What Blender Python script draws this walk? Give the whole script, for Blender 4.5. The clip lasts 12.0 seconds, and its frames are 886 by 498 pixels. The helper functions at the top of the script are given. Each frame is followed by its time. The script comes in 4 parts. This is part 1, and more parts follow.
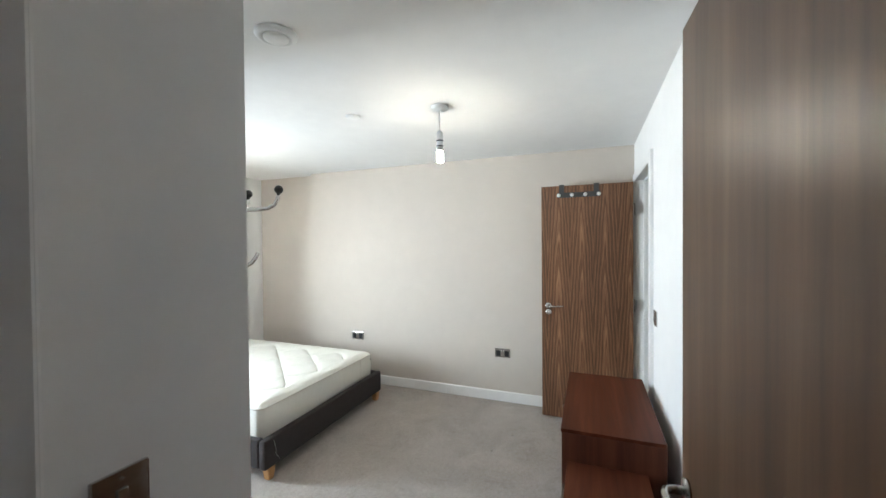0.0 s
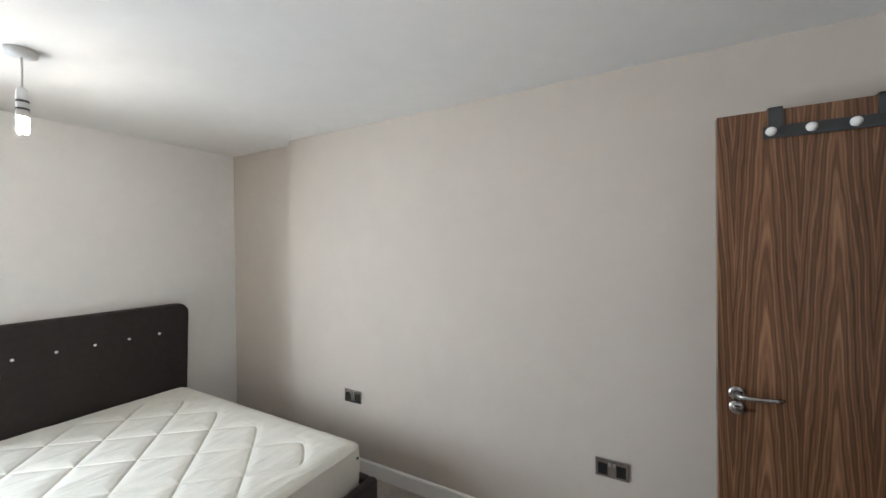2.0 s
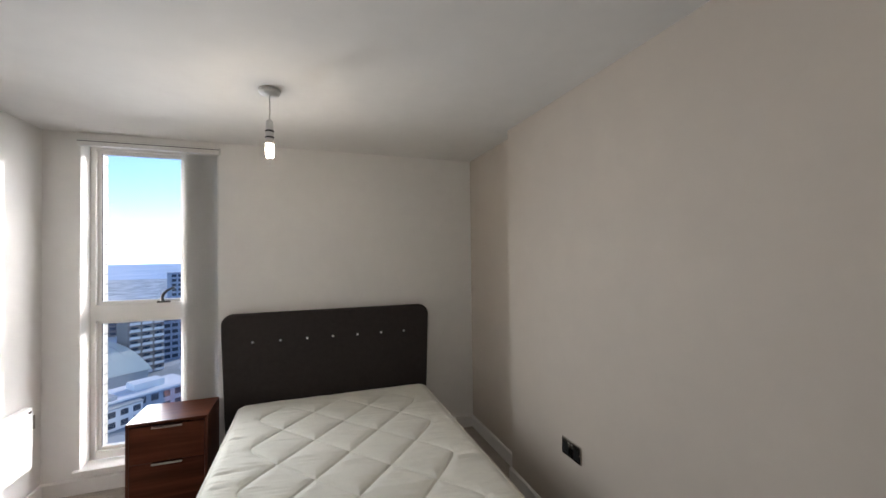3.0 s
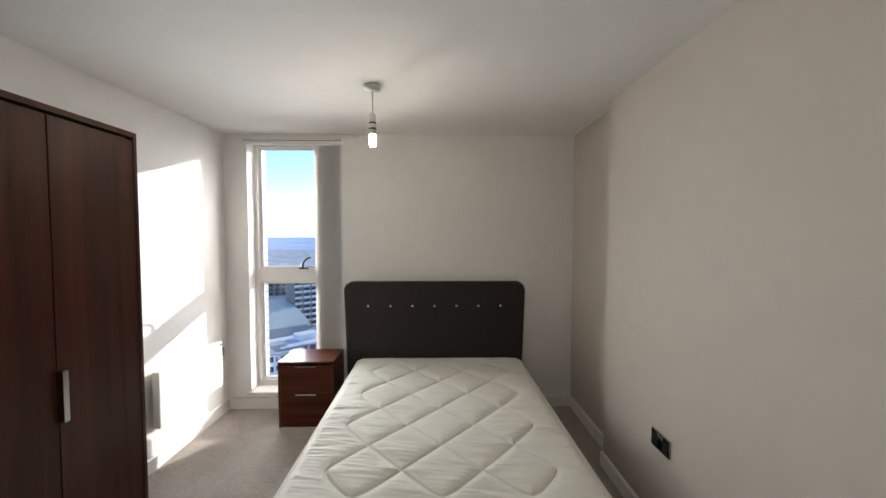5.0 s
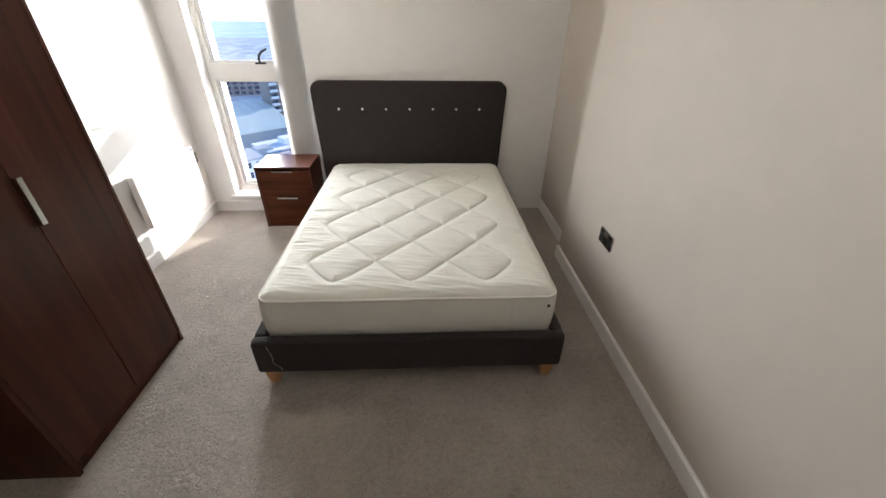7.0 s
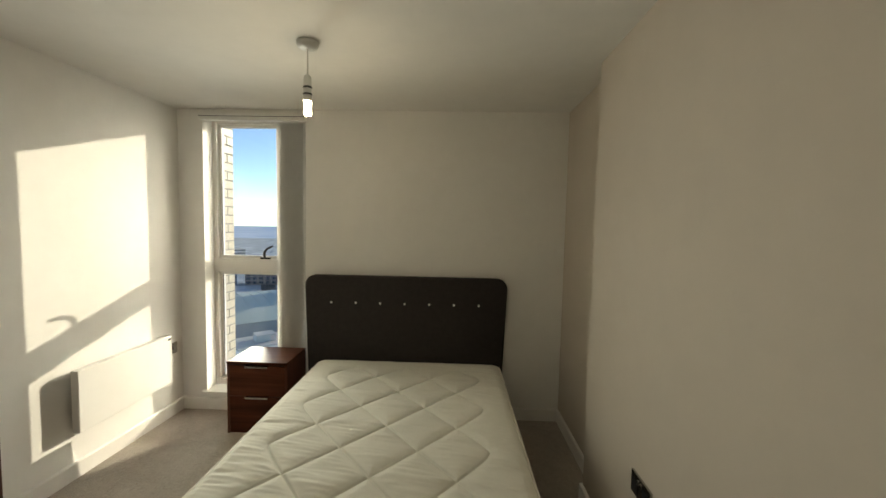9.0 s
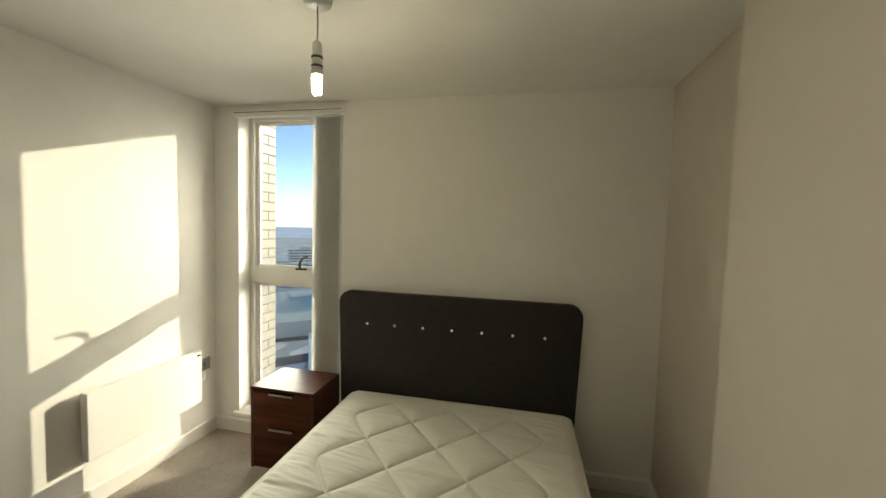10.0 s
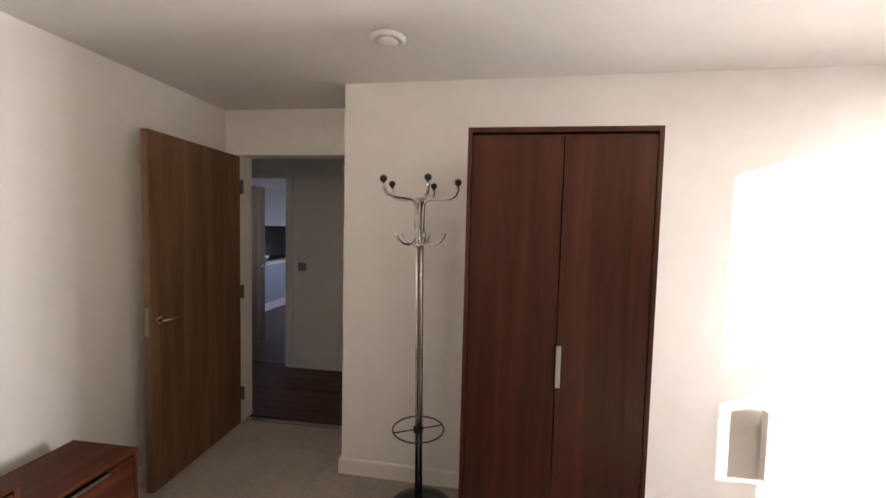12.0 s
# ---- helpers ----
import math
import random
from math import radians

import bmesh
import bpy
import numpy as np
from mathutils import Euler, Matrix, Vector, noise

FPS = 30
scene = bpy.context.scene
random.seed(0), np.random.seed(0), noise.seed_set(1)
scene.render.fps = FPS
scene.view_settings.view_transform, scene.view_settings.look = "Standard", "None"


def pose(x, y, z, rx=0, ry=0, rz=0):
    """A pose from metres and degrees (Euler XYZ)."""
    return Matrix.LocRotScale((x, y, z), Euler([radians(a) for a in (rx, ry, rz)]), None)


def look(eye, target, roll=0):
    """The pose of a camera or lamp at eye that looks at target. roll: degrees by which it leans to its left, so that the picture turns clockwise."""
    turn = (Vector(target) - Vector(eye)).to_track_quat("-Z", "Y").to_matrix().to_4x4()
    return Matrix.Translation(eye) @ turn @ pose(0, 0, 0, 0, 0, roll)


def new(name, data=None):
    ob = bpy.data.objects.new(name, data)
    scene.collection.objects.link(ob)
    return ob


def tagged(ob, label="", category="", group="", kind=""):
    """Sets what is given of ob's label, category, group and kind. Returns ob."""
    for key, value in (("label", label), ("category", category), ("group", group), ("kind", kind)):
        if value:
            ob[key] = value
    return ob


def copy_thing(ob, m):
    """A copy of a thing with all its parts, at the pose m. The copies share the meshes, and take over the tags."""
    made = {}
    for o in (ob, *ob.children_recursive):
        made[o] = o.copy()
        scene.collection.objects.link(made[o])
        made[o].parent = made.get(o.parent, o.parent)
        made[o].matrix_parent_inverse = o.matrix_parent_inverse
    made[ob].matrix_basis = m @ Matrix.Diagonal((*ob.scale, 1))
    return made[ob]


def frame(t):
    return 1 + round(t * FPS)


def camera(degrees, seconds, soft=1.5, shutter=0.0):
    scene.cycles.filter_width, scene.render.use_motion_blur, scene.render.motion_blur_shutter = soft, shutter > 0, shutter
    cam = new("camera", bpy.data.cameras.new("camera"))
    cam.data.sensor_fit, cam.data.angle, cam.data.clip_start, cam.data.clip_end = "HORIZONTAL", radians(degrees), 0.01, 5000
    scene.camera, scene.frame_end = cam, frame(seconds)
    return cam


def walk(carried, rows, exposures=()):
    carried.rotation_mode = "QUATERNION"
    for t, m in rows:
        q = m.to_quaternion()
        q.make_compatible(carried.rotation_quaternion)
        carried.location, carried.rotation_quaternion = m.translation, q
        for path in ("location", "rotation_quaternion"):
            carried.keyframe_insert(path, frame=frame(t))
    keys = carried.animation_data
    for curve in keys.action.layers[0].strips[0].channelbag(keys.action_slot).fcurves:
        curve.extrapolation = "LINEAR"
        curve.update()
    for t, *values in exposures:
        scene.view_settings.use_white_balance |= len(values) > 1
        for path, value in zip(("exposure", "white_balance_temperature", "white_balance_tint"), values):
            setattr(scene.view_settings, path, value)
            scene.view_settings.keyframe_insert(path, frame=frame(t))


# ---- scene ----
cam = camera(98.8, 12.0)
# seconds, eye, target, roll
PATH = [
    (0, (-0.722, 0.358, 1.509), (1.145, 1.076, 1.48), -0.5),
    (0.5, (-0.364, 0.564, 1.509), (1.505, 1.274, 1.485), -0.5),
    (1, (0.067, 0.707, 1.513), (1.928, 1.439, 1.489), -0.6),
    (1.5, (0.511, 0.81, 1.515), (2.364, 1.562, 1.494), -0.6),
    (2, (0.911, 0.937, 1.522), (2.651, 1.922, 1.503), -0.6),
    (2.5, (1.299, 1.059, 1.533), (2.643, 2.541, 1.529), -0.5),
    (3, (1.604, 1.126, 1.499), (2.262, 3.015, 1.531), -0.7),
    (3.2, (1.685, 1.125, 1.496), (2.153, 3.069, 1.541), -0.5),
    (4.8, (1.766, 0.994, 1.502), (1.800, 2.994, 1.521), 0.0),
    (5, (1.771, 0.995, 1.506), (1.809, 2.993, 1.419), 0.0),
    (5.5, (1.819, 0.996, 1.506), (1.867, 2.947, 1.069), 0.0),
    (6, (1.86, 1.012, 1.507), (1.923, 2.843, 0.705), 0.3),
    (6.5, (1.865, 1.015, 1.512), (1.933, 2.674, 0.397), 0.4),
    (7, (1.873, 1.012, 1.514), (1.963, 2.717, 0.472), 0.8),
    (7.5, (1.889, 1.018, 1.527), (2.007, 2.882, 0.812), 1.0),
    (7.7, (1.905, 1.015, 1.541), (2.023, 2.927, 0.965), 0.9),
    (9.3, (2.179, 1.525, 1.481), (2.094, 3.520, 1.368), 1.2),
    (9.5, (2.2, 1.65, 1.492), (2.11, 3.645, 1.379), 1.3),
    (10, (2.167, 1.891, 1.527), (1.754, 3.845, 1.409), 1.6),
    (10.5, (1.99, 2.007, 1.523), (0.967, 3.722, 1.41), 1.5),
    (11, (1.826, 2.023, 1.535), (0.298, 3.31, 1.438), 1.7),
    (11.5, (1.849, 1.996, 1.514), (-0.089, 2.481, 1.423), 1.5),
    (12, (2.08, 1.972, 1.508), (0.1, 1.707, 1.397), 1.4),
]
EXPOSURES = [(0, 2.8, 6000, 5), (0.5, 2.36, 5950, 5), (1.5, 2.15, 6000, 8), (2.0, 2.14, 6150, 10), (3, 1.19, 6700, 13), (5.5, 1.38, 6850, 12), (6.5, 1.99, 6850, 12), (7.7, 1.67, 6650, 13), (9.3, 0.73, 9000, 1), (10.5, 1.05, 8850, 0), (11.0, 0.98, 8700, 1), (11.4, 0.9, 10200, 4), (11.6, 1.03, 9800, 8), (11.8, 1.63, 7800, 10), (12, 2.36, 7650, 20)]
walk(cam, [(t, look(eye, target, roll)) for t, eye, target, roll in PATH], EXPOSURES)

# ---- light ----
SUN_DIR = Vector((1.0, 1.46, 0.503)).normalized()
world = bpy.data.worlds.new("world")
scene.world = world
world.use_nodes = True
wn = world.node_tree.nodes
sky = wn.new("ShaderNodeTexSky")
sky.sky_type = "NISHITA"
sky.sun_disc = False
sky.sun_elevation = math.asin(SUN_DIR.z)
sky.sun_rotation = math.atan2(SUN_DIR.x, SUN_DIR.y)
sky.air_density = 0.6
sky.dust_density = 0.08
sky.ozone_density = 3.2
sky.altitude = 1200
wn["Background"].inputs["Strength"].default_value = 0.19
world.node_tree.links.new(sky.outputs[0], wn["Background"].inputs[0])

sun_data = bpy.data.lights.new("sun", "SUN")
sun_data.energy = 2.2
sun_data.angle = radians(0.5)
sun_data.color = (1.0, 0.985, 0.96)
sun = new("sun", sun_data)
sun.matrix_world = look(SUN_DIR * 50, (0, 0, 0))

sky_data = bpy.data.lights.new("window_skylight", "AREA")
sky_data.shape = "RECTANGLE"
sky_data.size, sky_data.size_y = 0.29, 1.46
sky_data.energy = 7.6
sky_data.spread = radians(110)
sky_data.color = (0.86, 0.935, 1.0)
window_light = new("window_skylight", sky_data)
window_light.matrix_world = look((0.47, 4.265, 1.10), (0.47 + 0.46, 3.265, 1.06))


# ---- materials ----
class Mat:
    """A node material: short calls for the nodes that most materials need."""

    def __init__(self, name, base=(0.8, 0.8, 0.8), rough=0.5, metal=0.0):
        self.m = bpy.data.materials.new(name)
        self.m.use_nodes = True
        self.t = self.m.node_tree
        self.b = self.t.nodes["Principled BSDF"]
        self.b.inputs["Base Color"].default_value = (*base, 1)
        self.b.inputs["Roughness"].default_value = rough
        self.b.inputs["Metallic"].default_value = metal
        self.co = None

    def put(self, sock, value):
        if hasattr(value, "is_output"):
            self.t.links.new(value, sock)
        else:
            sock.default_value = value

    def node(self, kind, **ins):
        n = self.t.nodes.new(kind)
        for k, v in ins.items():
            self.put(n.inputs[k], v)
        return n

    def coord(self, scale=(1, 1, 1), shift=True):
        tc = self.node("ShaderNodeTexCoord")
        mp = self.node("ShaderNodeMapping")
        mp.inputs["Scale"].default_value = scale
        self.t.links.new(tc.outputs["Object"], mp.inputs["Vector"])
        if shift:
            oi = self.node("ShaderNodeObjectInfo")
            mu = self.node("ShaderNodeMath")
            mu.operation = "MULTIPLY"
            self.put(mu.inputs[0], oi.outputs["Random"])
            mu.inputs[1].default_value = 17.0
            self.t.links.new(mu.outputs[0], mp.inputs["Location"])
        return mp.outputs[0]

    def noise(self, co, scale, detail=4.0, rough=0.55, distort=0.0):
        n = self.node("ShaderNodeTexNoise")
        n.inputs["Scale"].default_value = scale
        n.inputs["Detail"].default_value = detail
        n.inputs["Roughness"].default_value = rough
        n.inputs["Distortion"].default_value = distort
        self.t.links.new(co, n.inputs["Vector"])
        return n.outputs["Fac"]

    def math(self, op, a, b=0.0, c=0.0):
        n = self.node("ShaderNodeMath")
        n.operation = op
        self.put(n.inputs[0], a)
        self.put(n.inputs[1], b)
        self.put(n.inputs[2], c)
        return n.outputs[0]

    def ramp(self, fac, stops):
        n = self.node("ShaderNodeValToRGB")
        e = n.color_ramp.elements
        while len(e) < len(stops):
            e.new(0.5)
        for i, (p, col) in enumerate(stops):
            e[i].position = p
            e[i].color = (*col, 1)
        self.t.links.new(fac, n.inputs[0])
        return n.outputs[0]

    def mix(self, fac, a, b, how="MIX"):
        n = self.node("ShaderNodeMix")
        n.data_type = "RGBA"
        n.blend_type = how
        self.put(n.inputs[0], fac)
        self.put(n.inputs[6], a)
        self.put(n.inputs[7], b)
        return n.outputs[2]

    def base(self, sock):
        self.t.links.new(sock, self.b.inputs["Base Color"])

    def rough(self, sock, lo, hi):
        n = self.node("ShaderNodeMapRange")
        self.t.links.new(sock, n.inputs[0])
        n.inputs[3].default_value, n.inputs[4].default_value = lo, hi
        self.t.links.new(n.outputs[0], self.b.inputs["Roughness"])

    def bump(self, sock, strength, dist):
        n = self.node("ShaderNodeBump")
        n.inputs["Strength"].default_value = strength
        n.inputs["Distance"].default_value = dist
        self.t.links.new(sock, n.inputs["Height"])
        self.t.links.new(n.outputs[0], self.b.inputs["Normal"])


def paint(name, col, rough=0.75, relief=0.25):
    """Emulsion over plaster: roller stipple, faint scuffs and unevenness."""
    k = Mat(name, col, rough)
    co = k.coord(shift=False)
    big = k.noise(co, 1.3, 3)
    mid = k.noise(co, 9.0, 5, 0.6)
    f = k.math("MULTIPLY", big, mid)
    dark = tuple(c * 0.955 for c in col)
    k.base(k.ramp(f, [(0.12, dark), (0.4, col)]))
    k.rough(mid, rough - 0.07, rough + 0.07)
    fine = k.noise(co, 420.0, 2)
    h = k.math("ADD", k.math("MULTIPLY", fine, 0.35), k.math("MULTIPLY", k.noise(co, 40.0, 3), 0.65))
    k.bump(h, relief, 0.0012)
    return k.m


def plain(name, col, rough=0.4, metal=0.0, wear=0.08, scale=30.0, relief=0.0):
    k = Mat(name, col, rough, metal)
    co = k.coord()
    n = k.noise(co, scale, 5, 0.6)
    k.base(k.ramp(n, [(0.3, tuple(c * (1 - wear) for c in col)), (0.65, col)]))
    k.rough(n, max(0.02, rough - 0.06), min(1, rough + 0.08))
    if relief:
        k.bump(n, relief, 0.001)
    return k.m


def laminate(name, dark, mid, light, along="z", rough=0.35, spec=0.45):
    """Wood-print board with long straight grain along one local axis."""
    k = Mat(name, mid, rough)
    s = {"x": (0.5, 9, 9), "y": (9, 0.5, 9), "z": (9, 9, 0.5)}[along]
    co = k.coord(s)
    wide = k.noise(co, 1.6, 4, 0.55, 0.3)
    fine = k.noise(co, 9.0, 6, 0.65, 0.2)
    f = k.math("ADD", k.math("MULTIPLY", wide, 0.78), k.math("MULTIPLY", fine, 0.22))
    k.base(k.ramp(f, [(0.34, dark), (0.5, mid), (0.68, light)]))
    k.rough(fine, rough - 0.05, rough + 0.1)
    k.bump(fine, 0.12, 0.0006)
    k.b.inputs["Specular IOR Level"].default_value = spec
    return k.m


def crown_veneer(name, dark, mid, light, leaf_w, rough=0.42, contrast=1.0):
    """Book-matched crown-cut veneer: nested arches that repeat across the leaf. Local x across, z up."""
    k = Mat(name, mid, rough)
    tc = k.node("ShaderNodeTexCoord")
    sep = k.node("ShaderNodeSeparateXYZ")
    k.t.links.new(tc.outputs["Object"], sep.inputs[0])
    x, z = sep.outputs[0], sep.outputs[2]
    wob = k.node("ShaderNodeMapping")
    wob.inputs["Scale"].default_value = (6, 6, 0.9)
    k.t.links.new(tc.outputs["Object"], wob.inputs["Vector"])
    n1 = k.noise(wob.outputs[0], 1.4, 4, 0.55)
    xs = k.math("ADD", x, k.math("MULTIPLY", k.math("SUBTRACT", n1, 0.5), 0.05))
    u = k.math("PINGPONG", k.math("ADD", xs, 10 * leaf_w - 0.02), leaf_w / 2)
    apex = k.math("SQRT", k.math("ADD", k.math("MULTIPLY", u, u), 0.00010))
    n2 = k.noise(wob.outputs[0], 2.2, 5, 0.6)
    r = k.math("ADD", k.math("ADD", apex, k.math("MULTIPLY", z, 0.055)), k.math("MULTIPLY", k.math("SUBTRACT", n2, 0.5), 0.022))
    def rings(pitch):
        wave = k.math("SINE", k.math("MULTIPLY", r, 2 * math.pi / pitch))
        return k.math("MULTIPLY", k.math("ADD", wave, 1.0), 0.5)

    ring = k.math("ADD", k.math("MULTIPLY", rings(0.0095), 0.45), k.math("MULTIPLY", rings(0.0235), 0.55))
    crown = k.math("SUBTRACT", 1.0, k.math("MINIMUM", k.math("DIVIDE", u, 0.035), 1.0))
    st = k.node("ShaderNodeMapping")
    st.inputs["Scale"].default_value = (260, 260, 4)
    k.t.links.new(tc.outputs["Object"], st.inputs["Vector"])
    pores = k.noise(st.outputs[0], 1.0, 3, 0.65)
    big = k.noise(wob.outputs[0], 1.3, 5, 0.6, 0.5)
    f = k.math("ADD", k.math("MULTIPLY", ring, 0.30 * contrast), k.math("ADD", k.math("MULTIPLY", pores, 0.10 + 0.32 * contrast), k.math("MULTIPLY", big, 0.74 - 0.52 * contrast)))
    f = k.math("ADD", f, k.math("MULTIPLY", crown, 0.10 * contrast))
    k.base(k.ramp(f, [(0.30, dark), (0.50, mid), (0.74, light)]))
    k.rough(pores, rough - 0.06, rough + 0.1)
    k.bump(pores, 0.1, 0.0005)
    return k.m


def carpet_material():
    """Cut pile: tufts, twisted clumps, and broad tracks where feet and a vacuum laid the pile over."""
    k = Mat("carpet_pile", (0.42, 0.38, 0.34), 0.95)
    co = k.coord(shift=False)
    tuft = k.noise(co, 150.0, 3, 0.75)
    clump = k.noise(co, 48.0, 6, 0.75, 0.6)
    tread = k.noise(co, 2.6, 5, 0.65, 1.2)
    f = k.math("ADD", k.math("MULTIPLY", tuft, 0.38), k.math("ADD", k.math("MULTIPLY", clump, 0.36), k.math("MULTIPLY", tread, 0.26)))
    k.base(k.ramp(f, [(0.36, (0.25, 0.212, 0.18)), (0.5, (0.415, 0.365, 0.318)), (0.64, (0.55, 0.497, 0.445))]))
    h = k.math("ADD", k.math("MULTIPLY", tuft, 0.6), k.math("ADD", k.math("MULTIPLY", clump, 1.3), k.math("MULTIPLY", tread, 2.0)))
    k.bump(h, 1.0, 0.008)
    k.b.inputs["Sheen Weight"].default_value = 0.25
    k.b.inputs["Specular IOR Level"].default_value = 0.15
    return k.m


def fabric(name, col, scale=900.0, sheen=0.2, wear=0.25):
    k = Mat(name, col, 0.9)
    co = k.coord()
    weave = k.noise(co, scale, 2, 0.6)
    mott = k.noise(co, 26.0, 5, 0.65)
    f = k.math("ADD", k.math("MULTIPLY", weave, 0.55), k.math("MULTIPLY", mott, 0.45))
    k.base(k.ramp(f, [(0.35, tuple(c * (1 - wear) for c in col)), (0.65, col)]))
    k.bump(weave, 0.4, 0.0008)
    k.b.inputs["Sheen Weight"].default_value = sheen
    k.b.inputs["Specular IOR Level"].default_value = 0.2
    return k.m


def glass_material(name, tint=(1, 1, 1), rough=0.0):
    k = Mat(name, tint, rough)
    k.b.inputs["Transmission Weight"].default_value = 1.0
    k.b.inputs["IOR"].default_value = 1.45
    return k.m


def glow(name, col, strength):
    k = Mat(name, (0.9, 0.9, 0.88), 0.4)
    k.b.inputs["Emission Color"].default_value = (*col, 1)
    k.b.inputs["Emission Strength"].default_value = strength
    return k.m


M_WALL = paint("wall_paint", (0.875, 0.868, 0.85))
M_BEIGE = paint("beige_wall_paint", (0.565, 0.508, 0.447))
# Beige with the warm light of the room behind the door tinted in.
M_BATH = paint("warm_lit_beige", (0.62, 0.52, 0.39))
M_CEIL = paint("ceiling_paint", (0.82, 0.81, 0.79), 0.85, 0.15)
M_TRIM = plain("white_satinwood", (0.84, 0.83, 0.81), 0.38, wear=0.04, scale=12)
M_UPVC = plain("white_window_plastic", (0.80, 0.79, 0.76), 0.32, wear=0.03, scale=8)
M_CARPET = carpet_material()
M_WALNUT = crown_veneer("walnut_crown_veneer", (0.060, 0.026, 0.012), (0.155, 0.072, 0.035), (0.33, 0.175, 0.09), 0.185, 0.40, 1.0)
M_DOOR1 = laminate("walnut_plain_veneer", (0.118, 0.058, 0.028), (0.185, 0.096, 0.048), (0.265, 0.150, 0.080), "z", 0.33)
M_EDGE = laminate("veneer_edge", (0.12, 0.07, 0.04), (0.2, 0.12, 0.07), (0.27, 0.17, 0.1))
M_WARD = laminate("dark_walnut_laminate", (0.040, 0.0108, 0.0058), (0.068, 0.0185, 0.0098), (0.100, 0.030, 0.0165), "z", 0.38, 0.28)
M_WARD_IN = laminate("dark_walnut_edging", (0.03, 0.012, 0.009), (0.05, 0.02, 0.014), (0.07, 0.03, 0.02))
M_CHEST_X = laminate("red_walnut_laminate_across", (0.050, 0.0135, 0.006), (0.088, 0.0255, 0.012), (0.135, 0.044, 0.0215), "x", 0.40, 0.13)
M_CHEST_Z = laminate("red_walnut_laminate_upright", (0.055, 0.015, 0.007), (0.092, 0.027, 0.013), (0.13, 0.043, 0.022), "z", 0.45, 0.3)
M_CHROME = plain("polished_chrome", (0.78, 0.78, 0.78), 0.12, 1.0, 0.05, 60)
M_STEEL = plain("brushed_steel", (0.50, 0.49, 0.47), 0.24, 1.0, 0.12, 160)
M_NICKEL = plain("dark_nickel_plate", (0.50, 0.48, 0.46), 0.13, 1.0, 0.15, 40)
M_HINGE = plain("dull_hinge_steel", (0.20, 0.18, 0.155), 0.5, 0.6, 0.2, 80)
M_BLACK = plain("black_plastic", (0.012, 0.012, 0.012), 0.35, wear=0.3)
M_WHITE = plain("white_plastic", (0.80, 0.80, 0.78), 0.35, wear=0.05)
M_HEATER = plain("white_enamel_panel", (0.80, 0.80, 0.78), 0.3, wear=0.03, scale=6)
M_GREY = plain("grey_painted_metal", (0.055, 0.058, 0.06), 0.45, 0.0, 0.2)
M_BED = fabric("charcoal_woven_fabric", (0.045, 0.038, 0.037), 700, 0.06, 0.3)
M_MATT = fabric("cream_mattress_ticking", (0.83, 0.82, 0.745), 500, 0.1, 0.07)
M_PIPE = fabric("cream_piping_tape", (0.80, 0.775, 0.71), 300, 0.1, 0.1)
M_OAK = laminate("oak_leg_wood", (0.33, 0.16, 0.06), (0.46, 0.24, 0.09), (0.55, 0.31, 0.13))
M_GLASS = glass_material("window_glass")
# Opaque white in place of clear crystal: the buttons' glints are in the colour.
M_CRYSTAL = plain("white_glint_button", (0.86, 0.86, 0.88), 0.08, 0.0, 0.02)
M_BULB = glow("lit_bulb_glass", (1.0, 0.88, 0.72), 52.0)
M_CORD = plain("white_flex", (0.66, 0.65, 0.62), 0.5)
M_BLIND = fabric("pale_grey_blind_cloth", (0.80, 0.80, 0.78), 500, 0.05, 0.06)
M_BRICK = plain("cream_glazed_brick", (0.66, 0.60, 0.49), 0.45, wear=0.22, scale=18, relief=0.3)
M_MORTAR = plain("grey_mortar", (0.36, 0.33, 0.29), 0.9, wear=0.3, scale=60, relief=0.4)
M_PLANK = laminate("dark_hall_floorboard", (0.035, 0.010, 0.005), (0.09, 0.026, 0.012), (0.15, 0.05, 0.022), "y", 0.28)
M_GREYWALL = paint("grey_kitchen_paint", (0.42, 0.42, 0.44))
M_WORKTOP = plain("dark_worktop", (0.03, 0.027, 0.027), 0.2, wear=0.3)
M_EXTWALL = plain("exterior_render", (0.45, 0.43, 0.40), 0.8, wear=0.2, scale=4)


# ---- mesh helpers ----
def thing(name, m, label, category, group="", kind=""):
    ob = new(name)
    ob.empty_display_size = 0.1
    ob.matrix_basis = m
    return tagged(ob, label, category, group, kind)


def to_mesh(name, bm, material, smooth=False):
    me = bpy.data.meshes.new(name)
    bm.normal_update()
    bm.to_mesh(me)
    bm.free()
    me.materials.append(material)
    if smooth:
        for p in me.polygons:
            p.use_smooth = True
    return me


def part(name, bm, material, parent=None, label="", smooth=False):
    ob = new(name, to_mesh(name, bm, material, smooth))
    ob.parent = parent
    return tagged(ob, label)


def structure(name, bm, material, label, category, smooth=False):
    return tagged(new(name, to_mesh(name, bm, material, smooth)), label, category, kind="structure")


def add_box(bm, lo, hi, bevel=0.0, segments=2):
    lo, hi = Vector(lo), Vector(hi)
    made = bmesh.ops.create_cube(bm, size=1.0, matrix=Matrix.Translation((lo + hi) / 2) @ Matrix.Diagonal((*(hi - lo), 1)))
    if bevel:
        edges = {e for v in made["verts"] for e in v.link_edges}
        bmesh.ops.bevel(bm, geom=list(edges), offset=bevel, segments=segments, affect="EDGES", profile=0.6)
    return bm


def box(lo, hi, bevel=0.0, segments=2):
    return add_box(bmesh.new(), lo, hi, bevel, segments)


def boxes(*pairs, bevel=0.0):
    bm = bmesh.new()
    for lo, hi in pairs:
        add_box(bm, lo, hi, bevel)
    return bm


